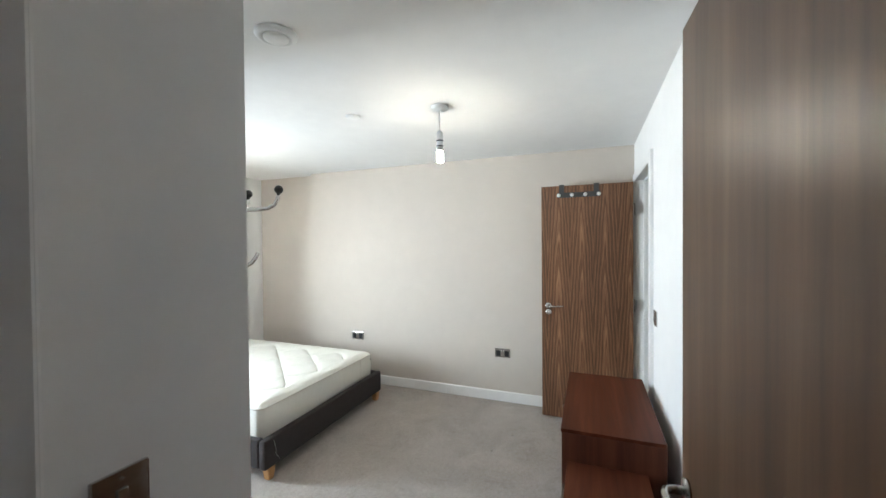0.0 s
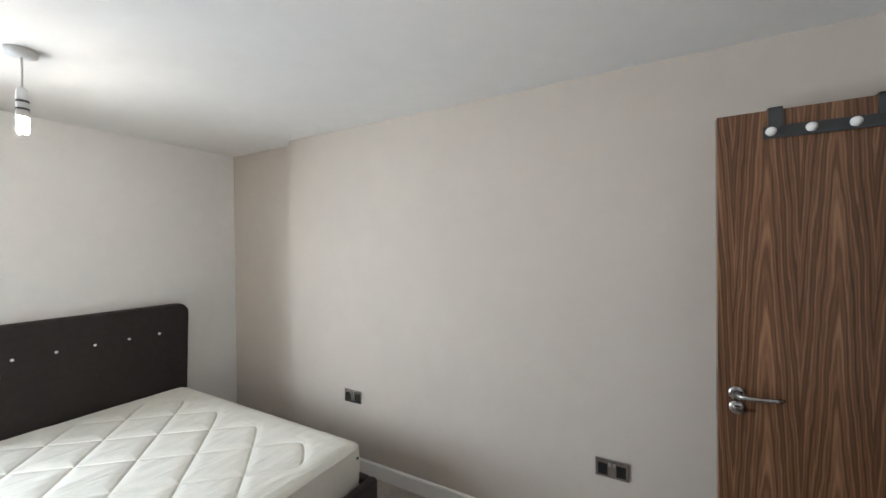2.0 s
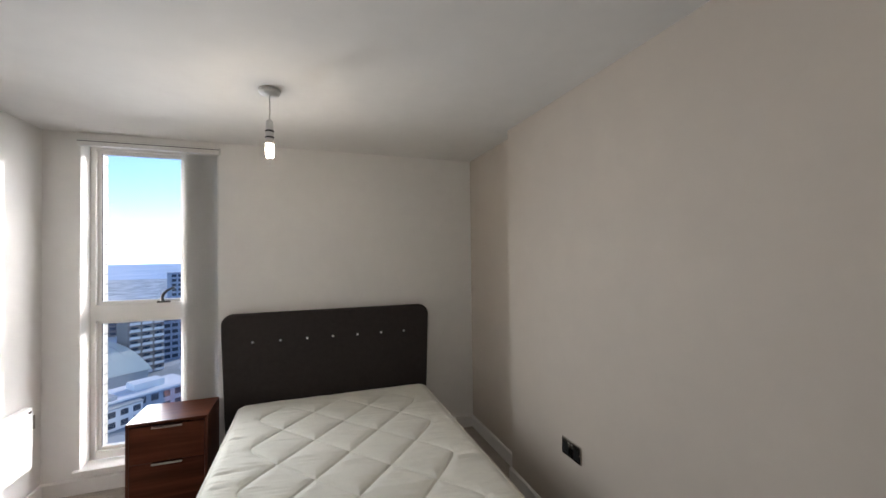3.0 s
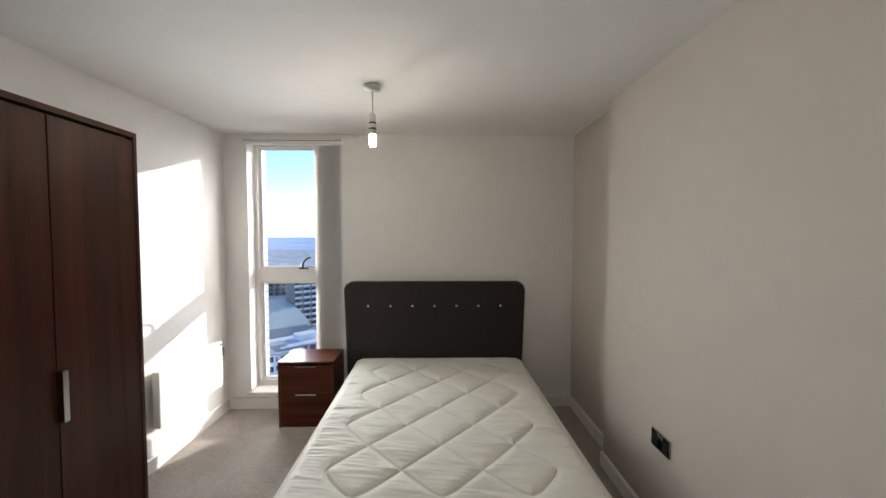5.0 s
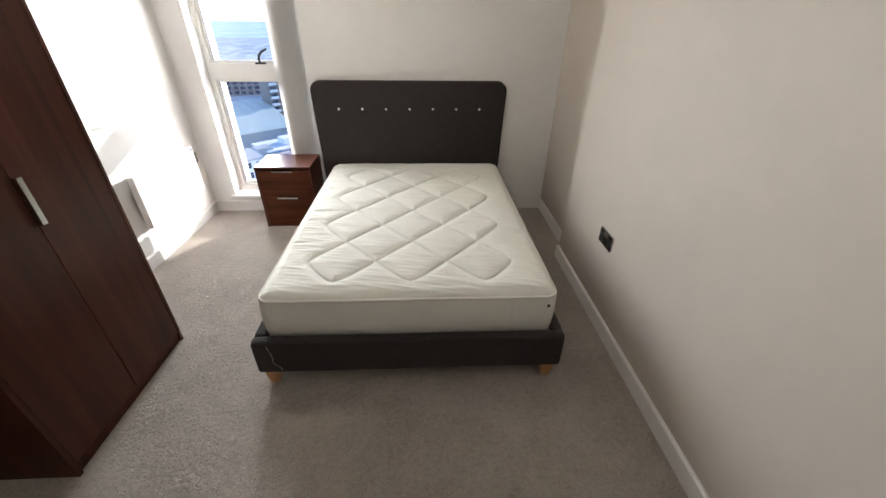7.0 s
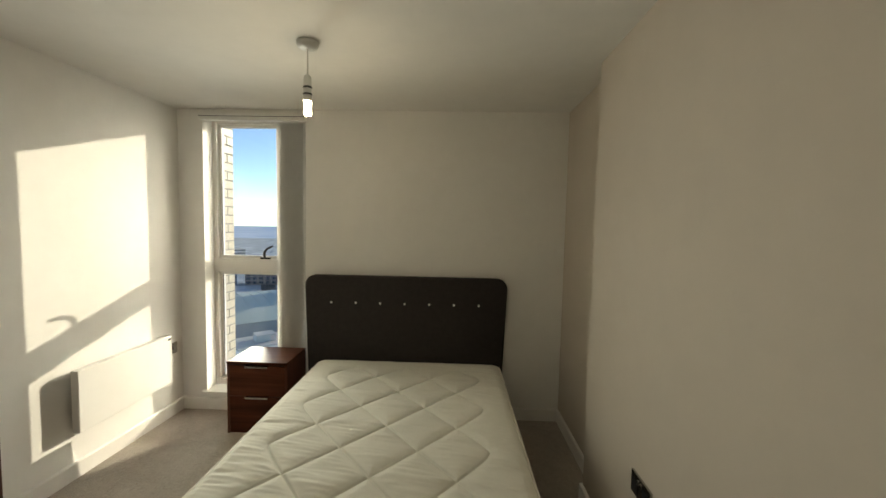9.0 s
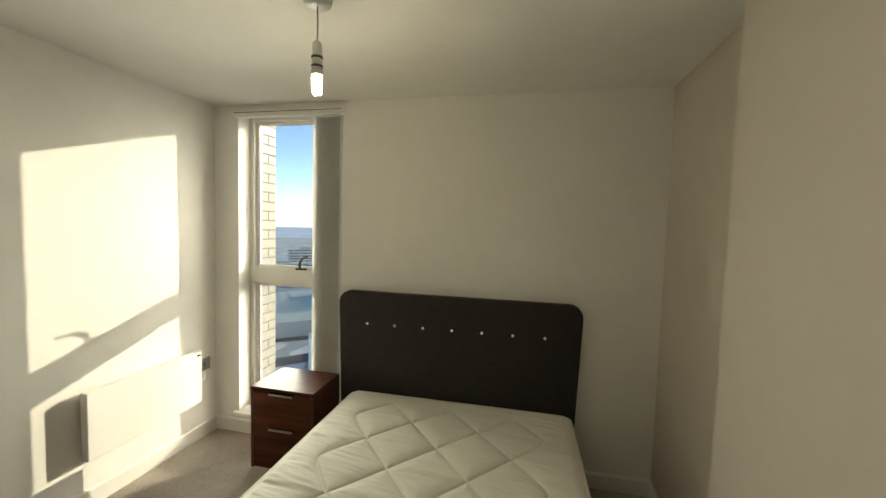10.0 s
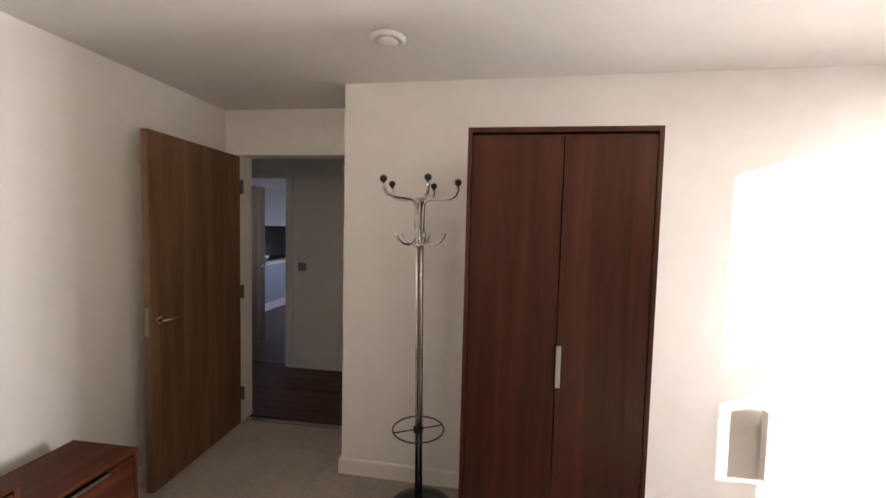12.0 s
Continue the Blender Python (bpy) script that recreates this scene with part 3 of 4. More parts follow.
def mattress():
    x0, x1, y0, y1, zb, zt = 1.126, 2.470, 2.340, 4.143, 0.223, 0.466
    m = thing("mattress", pose(0, 0, 0), "cream quilted double mattress, bare on the bed", "mattress")
    nx, ny, r = 350, 470, 0.055
    bm = bmesh.new()
    grid = []
    for j in range(ny + 1):
        row = []
        for i in range(nx + 1):
            u, v = (i / nx - 0.5) * (x1 - x0), j / ny * (y1 - y0)
            x, y = (x0 + x1) / 2 + u, y0 + v
            ex, ey = (x1 - x0) / 2 - abs(u), min(v, y1 - y0 - v)
            if ex < r and ey < r:
                d = math.hypot(r - ex, r - ey)
                if d > r:
                    cx = (x1 - r if u > 0 else x0 + r)
                    cy = (y0 + r if v < r else y1 - r)
                    x, y = cx + (x - cx) * r / d, cy + (y - cy) * r / d
                edge = r - min(d, r)
            else:
                edge = min(ex, ey)
            z = zt + quilt_depth(u, v) * min(1.0, edge / 0.05) - 0.026 * math.exp(-edge / 0.022)
            row.append(bm.verts.new((x, y, z)))
        grid.append(row)
    for j in range(ny):
        for i in range(nx):
            bm.faces.new((grid[j][i], grid[j][i + 1], grid[j + 1][i + 1], grid[j + 1][i]))
    part("quilted_top", bm, M_MATT, m, "cream quilted top stitched in diamonds", True)
    loop = []
    for cx, cy, a in ((x1 - r, y1 - r, 0), (x0 + r, y1 - r, 90), (x0 + r, y0 + r, 180), (x1 - r, y0 + r, 270)):
        loop += arc(cx, cy, r, a, a + 90, 8)
    side = bmesh.new()
    ring0 = None
    for z, k in ((zb + 0.006, 0.0), (zb + 0.03, 0.006), (zb + 0.11, 0.009), (zt - 0.05, 0.006), (zt - 0.026, 0.0)):
        ring = []
        for i, (x, y) in enumerate(loop):
            w = k + 0.003 * noise.noise((x * 6, y * 6, z * 14))
            cx, cy = (x0 + x1) / 2, (y0 + y1) / 2
            ring.append(side.verts.new((x + w * (1 if x > cx else -1), y + w * (1 if y > cy else -1), z)))
        if ring0:
            for i in range(len(loop)):
                side.faces.new((ring0[i], ring0[(i + 1) % len(loop)], ring[(i + 1) % len(loop)], ring[i]))
        else:
            side.faces.new(list(reversed(ring)))
        ring0 = ring
    part("border", side, M_MATT, m, "plain cream mattress border", True)
    for z in (zt - 0.026, zb + 0.008):
        closed = [(x, y, z) for x, y in loop] + [(*loop[0], z)]
        part("piping", tube(closed, 0.0078, 8, False), M_PIPE, m, "cream tape piping", True)
    part("seam", tube([(2.262, y0 - 0.0072, zb + 0.012), (2.264, y0 - 0.0102, zb + 0.11), (2.262, y0 - 0.0068, zt - 0.034)], 0.0016, 6), M_PIPE, m, "stitched upright seam in the border")
    part("loose_thread", tube([(1.150, y0 - 0.004, zb + 0.012), (1.152, y0 - 0.060, zb + 0.046), (1.156, y0 - 0.079, zb + 0.02), (1.172, y0 - 0.0805, 0.185), (1.166, y0 - 0.0805, 0.150), (1.192, y0 - 0.0805, 0.122), (1.201, y0 - 0.0805, 0.104)], 0.0007, 5), M_PIPE, m, "loose pale thread hanging over the foot rail")
    part("vent", lathe([(0.0, -0.004), (0.006, -0.004), (0.008, 0.0), (0.0, 0.001)], 14, "y", (2.43, y0 - 0.007, 0.395)), M_BLACK, m, "small dark air vent")
    return m


mattress()


# ---- drawer units ----
def drawer_unit(name, w, d, h, drawers, label):
    """A drawer unit; local x across, front at y = 0 facing -y, back at y = d."""
    t = 0.016
    u = thing(name, pose(0, 0, 0), label, "bedside table" if drawers == 2 else "chest of drawers")
    part("top", box((0, -0.004, h - t), (w, d, h), 0.0015), M_CHEST_X, u)
    part("side_panel", box((0, 0.0, 0), (t, d, h - t)), M_CHEST_Z, u)
    part("side_panel", box((w - t, 0.0, 0), (w, d, h - t)), M_CHEST_Z, u)
    part("back_panel", box((t, d - 0.008, 0.0), (w - t, d - 0.002, h - t)), M_CHEST_Z, u)
    part("plinth", box((t, 0.012, 0), (w - t, 0.028, 0.05)), M_CHEST_X, u)
    z0, z1 = 0.052, h - t - 0.008
    step = (z1 - z0) / drawers
    for i in range(drawers):
        a, b = z0 + i * step, z0 + (i + 1) * step - 0.004
        front = part("drawer", box((t + 0.002, 0.0, a), (w - t - 0.002, 0.016, b), 0.0012), M_CHEST_X, u)
        c = w / 2
        part("handle", boxes(((c - 0.08, -0.016, b - 0.012), (c + 0.08, -0.013, b + 0.0015)), ((c - 0.08, -0.016, b - 0.0005), (c + 0.08, 0.008, b + 0.0020)), bevel=0.0008), M_STEEL, front, "slim brushed-metal edge pull")
    return u


ns = drawer_unit("bedside_table", 0.425, 0.325, 0.515, 2, "reddish-brown wood-effect bedside table with two drawers below the window")
ns.matrix_basis = pose(0.560, 3.885, 0)
tagged(ns, group="bedside tables")
ns2 = copy_thing(ns, pose(0.655 + 0.425, 0.450, 0, 0, 0, 180))
tagged(ns2, "reddish-brown wood-effect bedside table with two drawers against the taller chest")
chest = drawer_unit("chest_of_drawers", 0.82, 0.425, 0.655, 3, "reddish-brown wood-effect chest of drawers standing off the wall")
chest.matrix_basis = pose(1.907, 0.478, 0, 0, 0, 180)


# ---- wardrobe ----
def wardrobe():
    y0, y1, xf, h, t = 1.857, 2.592, 0.545, 1.91, 0.018
    w = thing("wardrobe", pose(0, 0, 0), "tall dark brown wood-effect wardrobe with two closed doors", "wardrobe")
    part("side_panel", box((0.02, y0, 0), (xf, y0 + t, h), 0.001), M_WARD, w)
    part("side_panel", box((0.02, y1 - t, 0), (xf, y1, h), 0.001), M_WARD, w)
    part("top_panel", box((0.02, y0 + t, h - 0.020), (xf, y1 - t, h), 0.001), M_WARD, w)
    part("plinth", box((xf - 0.03, y0 + t, 0), (xf - 0.012, y1 - t, 0.055)), M_WARD, w)
    part("back_panel", box((0.022, y0 + t, 0.02), (0.03, y1 - t, h - 0.02)), M_WARD_IN, w)
    mid = (y0 + y1) / 2 + 0.006
    top = h - 0.034
    left = part("door", box((xf - 0.020, y0 + t + 0.003, 0.058), (xf - 0.0015, mid - 0.002, top), 0.0015), M_WARD, w)
    right = part("door", box((xf - 0.020, mid + 0.002, 0.058), (xf - 0.0015, y1 - t - 0.003, top), 0.0015), M_WARD, w)
    # Added board whose dark colour gives the gaps round the doors their shade.
    part("lining", box((xf - 0.05, y0 + t, 0.056), (xf - 0.027, y1 - t, h - 0.022)), M_WARD_IN, w, "dark board added for the shade in the gaps round the doors")
    part("handle", boxes(((xf - 0.006, mid - 0.004, 0.887), (xf + 0.020, mid - 0.001, 1.057)), ((xf + 0.016, mid - 0.004, 0.887), (xf + 0.020, mid + 0.016, 1.057)), bevel=0.0008), M_STEEL, left, "slim upright metal edge pull")
    return w


wardrobe()


# ---- coat stand ----
def coat_stand():
    cx, cy = 0.152, 1.613
    lean = 0.086
    s = thing("coat_stand", pose(cx, cy, 0), "leaning chrome coat stand with black ball tips and a ring", "coat stand")

    def at(x, y, z):
        return (x + lean * z, y, z)

    part("base", lathe([(0.0, 0.0), (0.178, 0.0), (0.18, 0.006), (0.176, 0.014), (0.13, 0.027), (0.06, 0.038), (0.03, 0.05), (0.0, 0.052)], 56, "z", (0.020, 0.018, 0)), M_BLACK, s, "round black domed base", True)
    for k in range(3):
        a = radians(90 + 120 * k)
        ox, oy = 0.0135 * math.cos(a), 0.0135 * math.sin(a)
        part("pole_tube", tube([at(ox, oy, 0.03), at(ox, oy, 1.65)], 0.0088, 14), M_CHROME, s, "polished chrome tube", True)
    for z0, z1 in ((0.448, 0.474), (1.415, 1.432), (1.62, 1.635)):
        part("collar", tube([at(0, 0, z0), at(0, 0, z1)], 0.026, 20), M_BLACK if z0 < 1 else M_CHROME, s, "collar round the tubes", True)
    ring = [at(0.132 * math.cos(2 * math.pi * i / 40), 0.132 * math.sin(2 * math.pi * i / 40), 0.462) for i in range(41)]
    part("umbrella_ring", tube(ring, 0.0042, 8, False), M_GREY, s, "thin dark umbrella ring", True)
    for a in (-62, 118):
        part("spoke", tube([at(0, 0, 0.462), at(0.132 * math.cos(radians(a)), 0.132 * math.sin(radians(a)), 0.462)], 0.0035, 8), M_GREY, s, smooth=True)
    for k in range(5):
        a = radians(23 + 72 * k)
        c, n = math.cos(a), math.sin(a)
        prof = [(0.018, 1.44), (0.019, 1.56), (0.021, 1.612), (0.030, 1.632), (0.05, 1.640), (0.11, 1.643), (0.149, 1.648), (0.171, 1.662), (0.182, 1.685), (0.184, 1.705)]
        arm = part("arm", tube([at(r * c, r * n, z) for r, z in prof], 0.0078, 12), M_CHROME, s, "bent chrome arm", True)
        tip = bmesh.new()
        bmesh.ops.create_uvsphere(tip, u_segments=18, v_segments=12, radius=0.0168, matrix=Matrix.Translation(at(0.184 * c, 0.184 * n, 1.722)))
        part("ball_tip", tip, M_BLACK, arm, "black ball tip", True)
    for k in range(5):
        a = radians(23 + 72 * k)
        c, n = math.cos(a), math.sin(a)
        prof = [(0.018, 1.60), (0.019, 1.50), (0.022, 1.462), (0.033, 1.438), (0.055, 1.426), (0.082, 1.428), (0.105, 1.443), (0.118, 1.463), (0.124, 1.482)]
        part("hook", tube([at(r * c, r * n, z) for r, z in prof], [0.0072] * 8 + [0.0062], 12), M_CHROME, s, "curved chrome hook", True)
    return s


coat_stand()


# ---- panel heater ----
def panel_heater():
    y0, y1, z0, z1 = 3.335, 4.035, 0.285, 0.640
    h = thing("panel_heater", pose(0, 0, 0), "slim white enamel panel heater fixed to the wall", "heater")
    part("panel", box((0.018, y0, z0), (0.062, y1, z1), 0.006, 3), M_HEATER, h, "white enamel front panel")
    part("control", box((0.055, y1 - 0.040, z1 - 0.030), (0.0645, y1 - 0.016, z1 - 0.018), 0.001), M_BLACK, h, "small dark control display")
    for y in (y0 + 0.12, y1 - 0.12):
        part("bracket", box((-0.03, y - 0.02, z0 + 0.05), (0.02, y + 0.02, z1 - 0.05)), M_GREY, h)
    part("cable", tube([(0.006, 4.112, 0.474), (0.012, 4.112, 0.455), (0.016, 4.108, 0.425), (0.015, 4.096, 0.404), (0.018, 4.075, 0.400), (0.028, 4.045, 0.412), (0.034, 4.030, 0.420)], 0.0035, 8), M_WHITE, h, "short white heater cable", True)
    return h


panel_heater()


# ---- electrical plates ----
def socket_double(m, label):
    """Local x across, z up, front to -y."""
    s = thing("double_socket", m, label, "socket", "wall sockets")
    part("plate", box((-0.073, -0.009, -0.043), (0.073, 0.0, 0.043), 0.003), M_NICKEL, s, "polished dark metal plate")
    for sx in (-1, 1):
        part("rocker", box((sx * 0.011 - 0.007, -0.014, 0.012), (sx * 0.011 + 0.007, -0.008, 0.032), 0.002), M_CHROME, s, "polished rocker switch")
        part("outlet", box((sx * 0.040 - 0.021, -0.0105, -0.032), (sx * 0.040 + 0.021, -0.0085, 0.022), 0.001), M_BLACK, s, "black outlet insert")
        for px, pz, hw, hh in ((0, 0.008, 0.005, 0.007), (-0.011, -0.014, 0.0065, 0.0045), (0.011, -0.014, 0.0065, 0.0045)):
            part("pin_hole", box((sx * 0.040 + px - hw, -0.0112, pz - hh), (sx * 0.040 + px + hw, -0.0100, pz + hh)), M_BLACK, s)
        part("screw", lathe([(0.0, -0.0105), (0.003, -0.0103), (0.0035, -0.009), (0.0, -0.008)], 10, "y", (sx * 0.0645, 0, 0)), M_STEEL, s)
    return s


s1 = socket_double(pose(2.85, 2.748, 0.503, 0, 0, -90), "double socket with dark metal plate on the wall")
copy_thing(s1, pose(2.85, 1.130, 0.460, 0, 0, -90))


def switch_plate(m, label, name="light_switch", w=0.043):
    s = thing(name, m, label, "light switch", "light switches")
    part("plate", box((-w, -0.008, -0.043), (w, 0.0, 0.043), 0.003), M_NICKEL, s, "dark metal plate")
    part("rocker", box((-0.008, -0.013, -0.013), (0.008, -0.007, 0.013), 0.002), M_NICKEL, s, "metal rocker")
    for z in (-0.03, 0.03):
        part("screw", lathe([(0.0, -0.0100), (0.003, -0.0098), (0.0035, -0.008), (0.0, -0.007)], 10, "y", (0, 0, z)), M_STEEL, s)
    return s


switch_plate(pose(1.740, 0.0, 1.07, 0, 0, 180), "single light switch with dark metal plate beside the walnut door")
switch_plate(pose(-0.332, 1.09, 1.095), "single light switch with dark metal plate inside the entrance")
switch_plate(pose(-1.62, 0.005, 1.07, 0, 0, 90), "small dark switch plate on the hall wall")
spur = switch_plate(pose(-0.002, 4.118, 0.512, 0, 0, 91), "dark metal switched outlet beside the heater", "heater_switch")
plate = switch_plate(pose(2.75, -0.305, 0.49, 0, 0, -90), "dark metal plate on the wall behind the doorway", "wall_plate")


# ---- ceiling fittings ----
def pendant(x, y, label):
    p = thing("pendant_lamp", pose(x, y, 0), label, "pendant lamp", "pendant lamps")
    part("ceiling_rose", lathe([(0.0, H), (0.050, H), (0.051, H - 0.008), (0.046, H - 0.022), (0.012, H - 0.027), (0.0, H - 0.028)], 36), M_WHITE, p, "round white ceiling rose", True)
    part("flex", tube([(0, 0, H - 0.025), (0.001, 0, H - 0.09), (0, 0, 2.165)], 0.0032, 8), M_CORD, p, "thin white flex", True)
    holder = part("lamp_holder", lathe([(0.0, 2.178), (0.010, 2.176), (0.0165, 2.168), (0.0185, 2.150), (0.0185, 2.121), (0.0195, 2.120), (0.0195, 2.098), (0.0175, 2.096), (0.0175, 2.085), (0.0, 2.084)], 28), M_WHITE, p, "white plastic lamp holder", True)
    part("holder_ring", lathe([(0.0192, 2.124), (0.0205, 2.122), (0.0205, 2.116), (0.0192, 2.114)], 28), M_GREY, holder, "dark joint in the holder", True)
    part("bulb_base", lathe([(0.0, 2.088), (0.0145, 2.087), (0.021, 2.076), (0.0215, 2.060), (0.018, 2.056), (0.0, 2.056)], 28), M_CORD, p, "pale plastic bulb base", True)
    part("base_ring", lathe([(0.0195, 2.092), (0.0208, 2.091), (0.0208, 2.086), (0.0195, 2.085)], 28), M_GREY, p, "dark ring above the bulb base", True)
    for k in range(3):
        c, n = math.cos(k * 2.0944 + 0.4), math.sin(k * 2.0944 + 0.4)
        path = [(-0.0065, 2.058), (-0.0065, 2.002), (-0.0046, 1.9965), (0.0, 1.994), (0.0046, 1.9965), (0.0065, 2.002), (0.0065, 2.058)]
        part("bulb_tube", tube([(0.0112 * c - q * n, 0.0112 * n + q * c, z) for q, z in path], 0.0056, 10), M_BULB, p, "lit bent glass tube of the energy-saving bulb", True)
    return p


lamp_1 = pendant(1.392, 1.185, "bare lit bulb on a white flex near the walnut door")
lamp_2 = copy_thing(lamp_1, pose(1.416, 3.165, 0))
tagged(lamp_2, "bare lit bulb on a white flex above the bed")

vent = thing("ceiling_vent", pose(0.432, 1.487, 0), "round white extract vent in the ceiling", "ceiling vent")
part("rim", lathe([(0.050, H), (0.078, H), (0.078, H - 0.008), (0.070, H - 0.016), (0.056, H - 0.017), (0.050, H - 0.010)], 40), M_WHITE, vent, smooth=True)
# Flat dark plate: the shade inside the vent is put into its colour.
part("throat", lathe([(0.0, H - 0.002), (0.055, H - 0.002), (0.055, H - 0.004), (0.0, H - 0.004)], 32), M_GREY, vent, "dark plate for the shade in the gap round the disc")
part("disc", lathe([(0.0, H - 0.026), (0.030, H - 0.025), (0.046, H - 0.019), (0.047, H - 0.013), (0.0, H - 0.010)], 36), M_WHITE, vent, smooth=True)

det = thing("smoke_detector", pose(1.345, 1.762, 0), "small flat round white detector plate on the ceiling", "detector")
part("body", lathe([(0.0, H), (0.044, H), (0.045, H - 0.006), (0.040, H - 0.011), (0.0, H - 0.012)], 36), M_WHITE, det, smooth=True)


# ---- bits on the carpet ----
def lint(x, y, r, k):
    bm = bmesh.new()
    bmesh.ops.create_icosphere(bm, subdivisions=1, radius=r, matrix=Matrix.Translation((x, y, r * 0.4)) @ Matrix.Diagonal((1.6, 1, 0.6, 1)))
    for v in bm.verts:
        v.co += Vector((noise.noise((v.co.x * 90, k, 0)), noise.noise((v.co.y * 90, k, 3)), 0)) * r * 0.6
    tagged(new("lint", to_mesh("lint", bm, M_GREY)), "tiny dark crumb of lint on the carpet", "lint", "lint on the carpet")


lint(1.95, 1.02, 0.006, 1)
lint(2.22, 0.92, 0.004, 2)
lint(2.35, 0.78, 0.004, 3)


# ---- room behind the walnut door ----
structure("wall_bath_east", box((2.75, -1.75, 0), (2.885, -0.12, H)), M_BATH, "beige wall behind the walnut door, tinted for warm light", "wall")
structure("wall_bath_west", box((1.35, -1.75, 0), (1.47, -0.12, H)), M_WALL, "plain painted wall", "wall")
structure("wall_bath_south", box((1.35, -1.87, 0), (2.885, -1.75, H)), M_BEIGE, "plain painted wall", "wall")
structure("ceiling_bath", box((1.35, -1.87, H), (2.885, -0.12, H + 0.12)), M_CEIL, "white painted ceiling", "ceiling")
structure("floor_bath", box((1.35, -1.87, -0.15), (2.885, -0.12, -0.002)), M_CARPET, "beige-grey carpet carried through the doorway", "carpet")

# ---- hall ----
structure("wall_hall_west", boxes(((-1.74, -0.15, 0), (-1.62, 3.0, H)), ((-1.74, -1.9, 0), (-1.62, -0.95, H)), ((-1.74, -0.95, 1.985), (-1.62, -0.15, H))), M_WALL, "off-white hall wall with a doorway", "wall")
structure("wall_hall_east", boxes(((-0.63, -1.9, 0), (-0.50, -0.12, H)), ((-0.63, 1.24, 0), (-0.50, 3.0, H))), M_WALL, "off-white hall wall", "wall")
structure("wall_hall_end_1", box((-1.74, 3.0, 0), (-0.43, 3.12, H)), M_WALL, "off-white hall wall", "wall")
structure("wall_hall_end_2", box((-1.74, -2.02, 0), (-0.43, -1.9, H)), M_WALL, "off-white hall wall", "wall")
structure("ceiling_hall", box((-1.74, -2.02, H), (-0.63, 3.12, H + 0.12)), M_CEIL, "white hall ceiling", "ceiling")
hall_floor = structure("floor_hall", box((-1.74, -2.02, -0.15), (-0.54, 3.12, -0.014)), M_BLACK, "dark red-brown hall floorboards", "wood floor")
skirting("baseboard_hall", (-1.62, -0.092), (-1.62, 3.0), (1, 0))
moulding("trim_18", (-1.622, -0.158, 0), (-1.602, -0.092, 2.04))
moulding("trim_19", (-1.622, -0.95, 1.975), (-1.602, -0.158, 2.04))
moulding("trim_20", (-1.742, -0.180, 0), (-1.618, -0.148, 1.98), "white door lining with a stop")
structure("threshold_strip_2", box((-1.70, -0.95, -0.002), (-1.665, -0.180, 0.004), 0.001), M_STEEL, "metal strip in the hall doorway", "threshold")

door3 = flush_door("door_3", 0.72, 1.96, 0.042, M_DOOR1, "open walnut-veneered door beyond the hall")
lever_handle(door3, 0.66, 0.0, 0.965, -1, -1)
door3.matrix_basis = pose(-1.70, -0.925, 0, 0, 0, 180)

hall_lamp = thing("hall_downlight", pose(-1.10, 0.35, 0), "lit warm recessed downlight in the hall ceiling", "downlight")
part("rim", lathe([(0.030, H), (0.046, H), (0.045, H - 0.006), (0.032, H - 0.008)], 28), M_WHITE, hall_lamp, smooth=True)
part("lens", lathe([(0.0, H - 0.003), (0.031, H - 0.003), (0.031, H - 0.005), (0.0, H - 0.005)], 28), glow("lit_downlight", (1.0, 0.78, 0.54), 23000.0), hall_lamp, "glowing lamp lens")

# ---- kitchen seen across the hall ----
structure("floor_kitchen", box((-5.8, -2.7, -0.15), (-1.74, 1.2, -0.014)), M_PLANK, "dark red-brown floorboards beyond the hall", "wood floor")
structure("wall_kitchen_south", boxes(((-3.90, -2.02, 0), (-1.74, -1.9, 2.32)), ((-5.8, -2.02, 0), (-3.90, -1.9, 0.80)), ((-5.8, -2.02, 1.47), (-3.90, -1.9, 2.32))), M_GREYWALL, "cool grey wall with a serving hatch", "wall")
structure("wall_kitchen_west", box((-5.92, -2.7, 0), (-5.8, 1.2, 2.32)), M_GREYWALL, "plain grey wall", "wall")
structure("wall_kitchen_north", boxes(((-5.8, 1.2, 0), (-1.62, 1.32, 0.85)), ((-5.8, 1.2, 2.1), (-1.62, 1.32, 2.32)), ((-2.4, 1.2, 0.85), (-1.62, 1.32, 2.1)), ((-5.8, 1.2, 0.85), (-4.6, 1.32, 2.1))), M_WALL, "plain wall with a wide opening to daylight", "wall")
# Near-black colour carries the shade of the depth behind the hatch.
structure("wall_kitchen_back", box((-5.8, -2.72, 0), (-1.74, -2.6, 2.32)), M_BLACK, "kitchen back wall, blackened for the shade behind the hatch", "wall")
structure("ceiling_kitchen", box((-5.92, -2.72, 2.11), (-1.74, 1.32, 2.25)), M_CEIL, "white ceiling beyond the hall", "ceiling")
skirting("baseboard_kitchen", (-5.8, -1.9), (-1.74, -1.9), (0, 1), 0.13)
structure("hatch_ledge", box((-5.8, -2.06, 0.80), (-3.89, -1.86, 0.845), 0.004), M_TRIM, "white ledge under the serving hatch", "ledge")
cab = thing("kitchen_worktop", pose(-4.85, -2.35, 0), "dark kitchen unit with a worktop behind the hatch", "kitchen unit")
part("carcass", box((-0.9, -0.24, 0), (0.9, 0.2, 0.80), 0.004), M_WORKTOP, cab)
part("worktop", box((-0.92, -0.245, 0.80), (0.92, 0.24, 0.84), 0.004), M_WORKTOP, cab)
tap = thing("kitchen_tap", pose(-4.15, -2.38, 0.84), "small chrome swan-neck tap on the dark worktop", "tap")
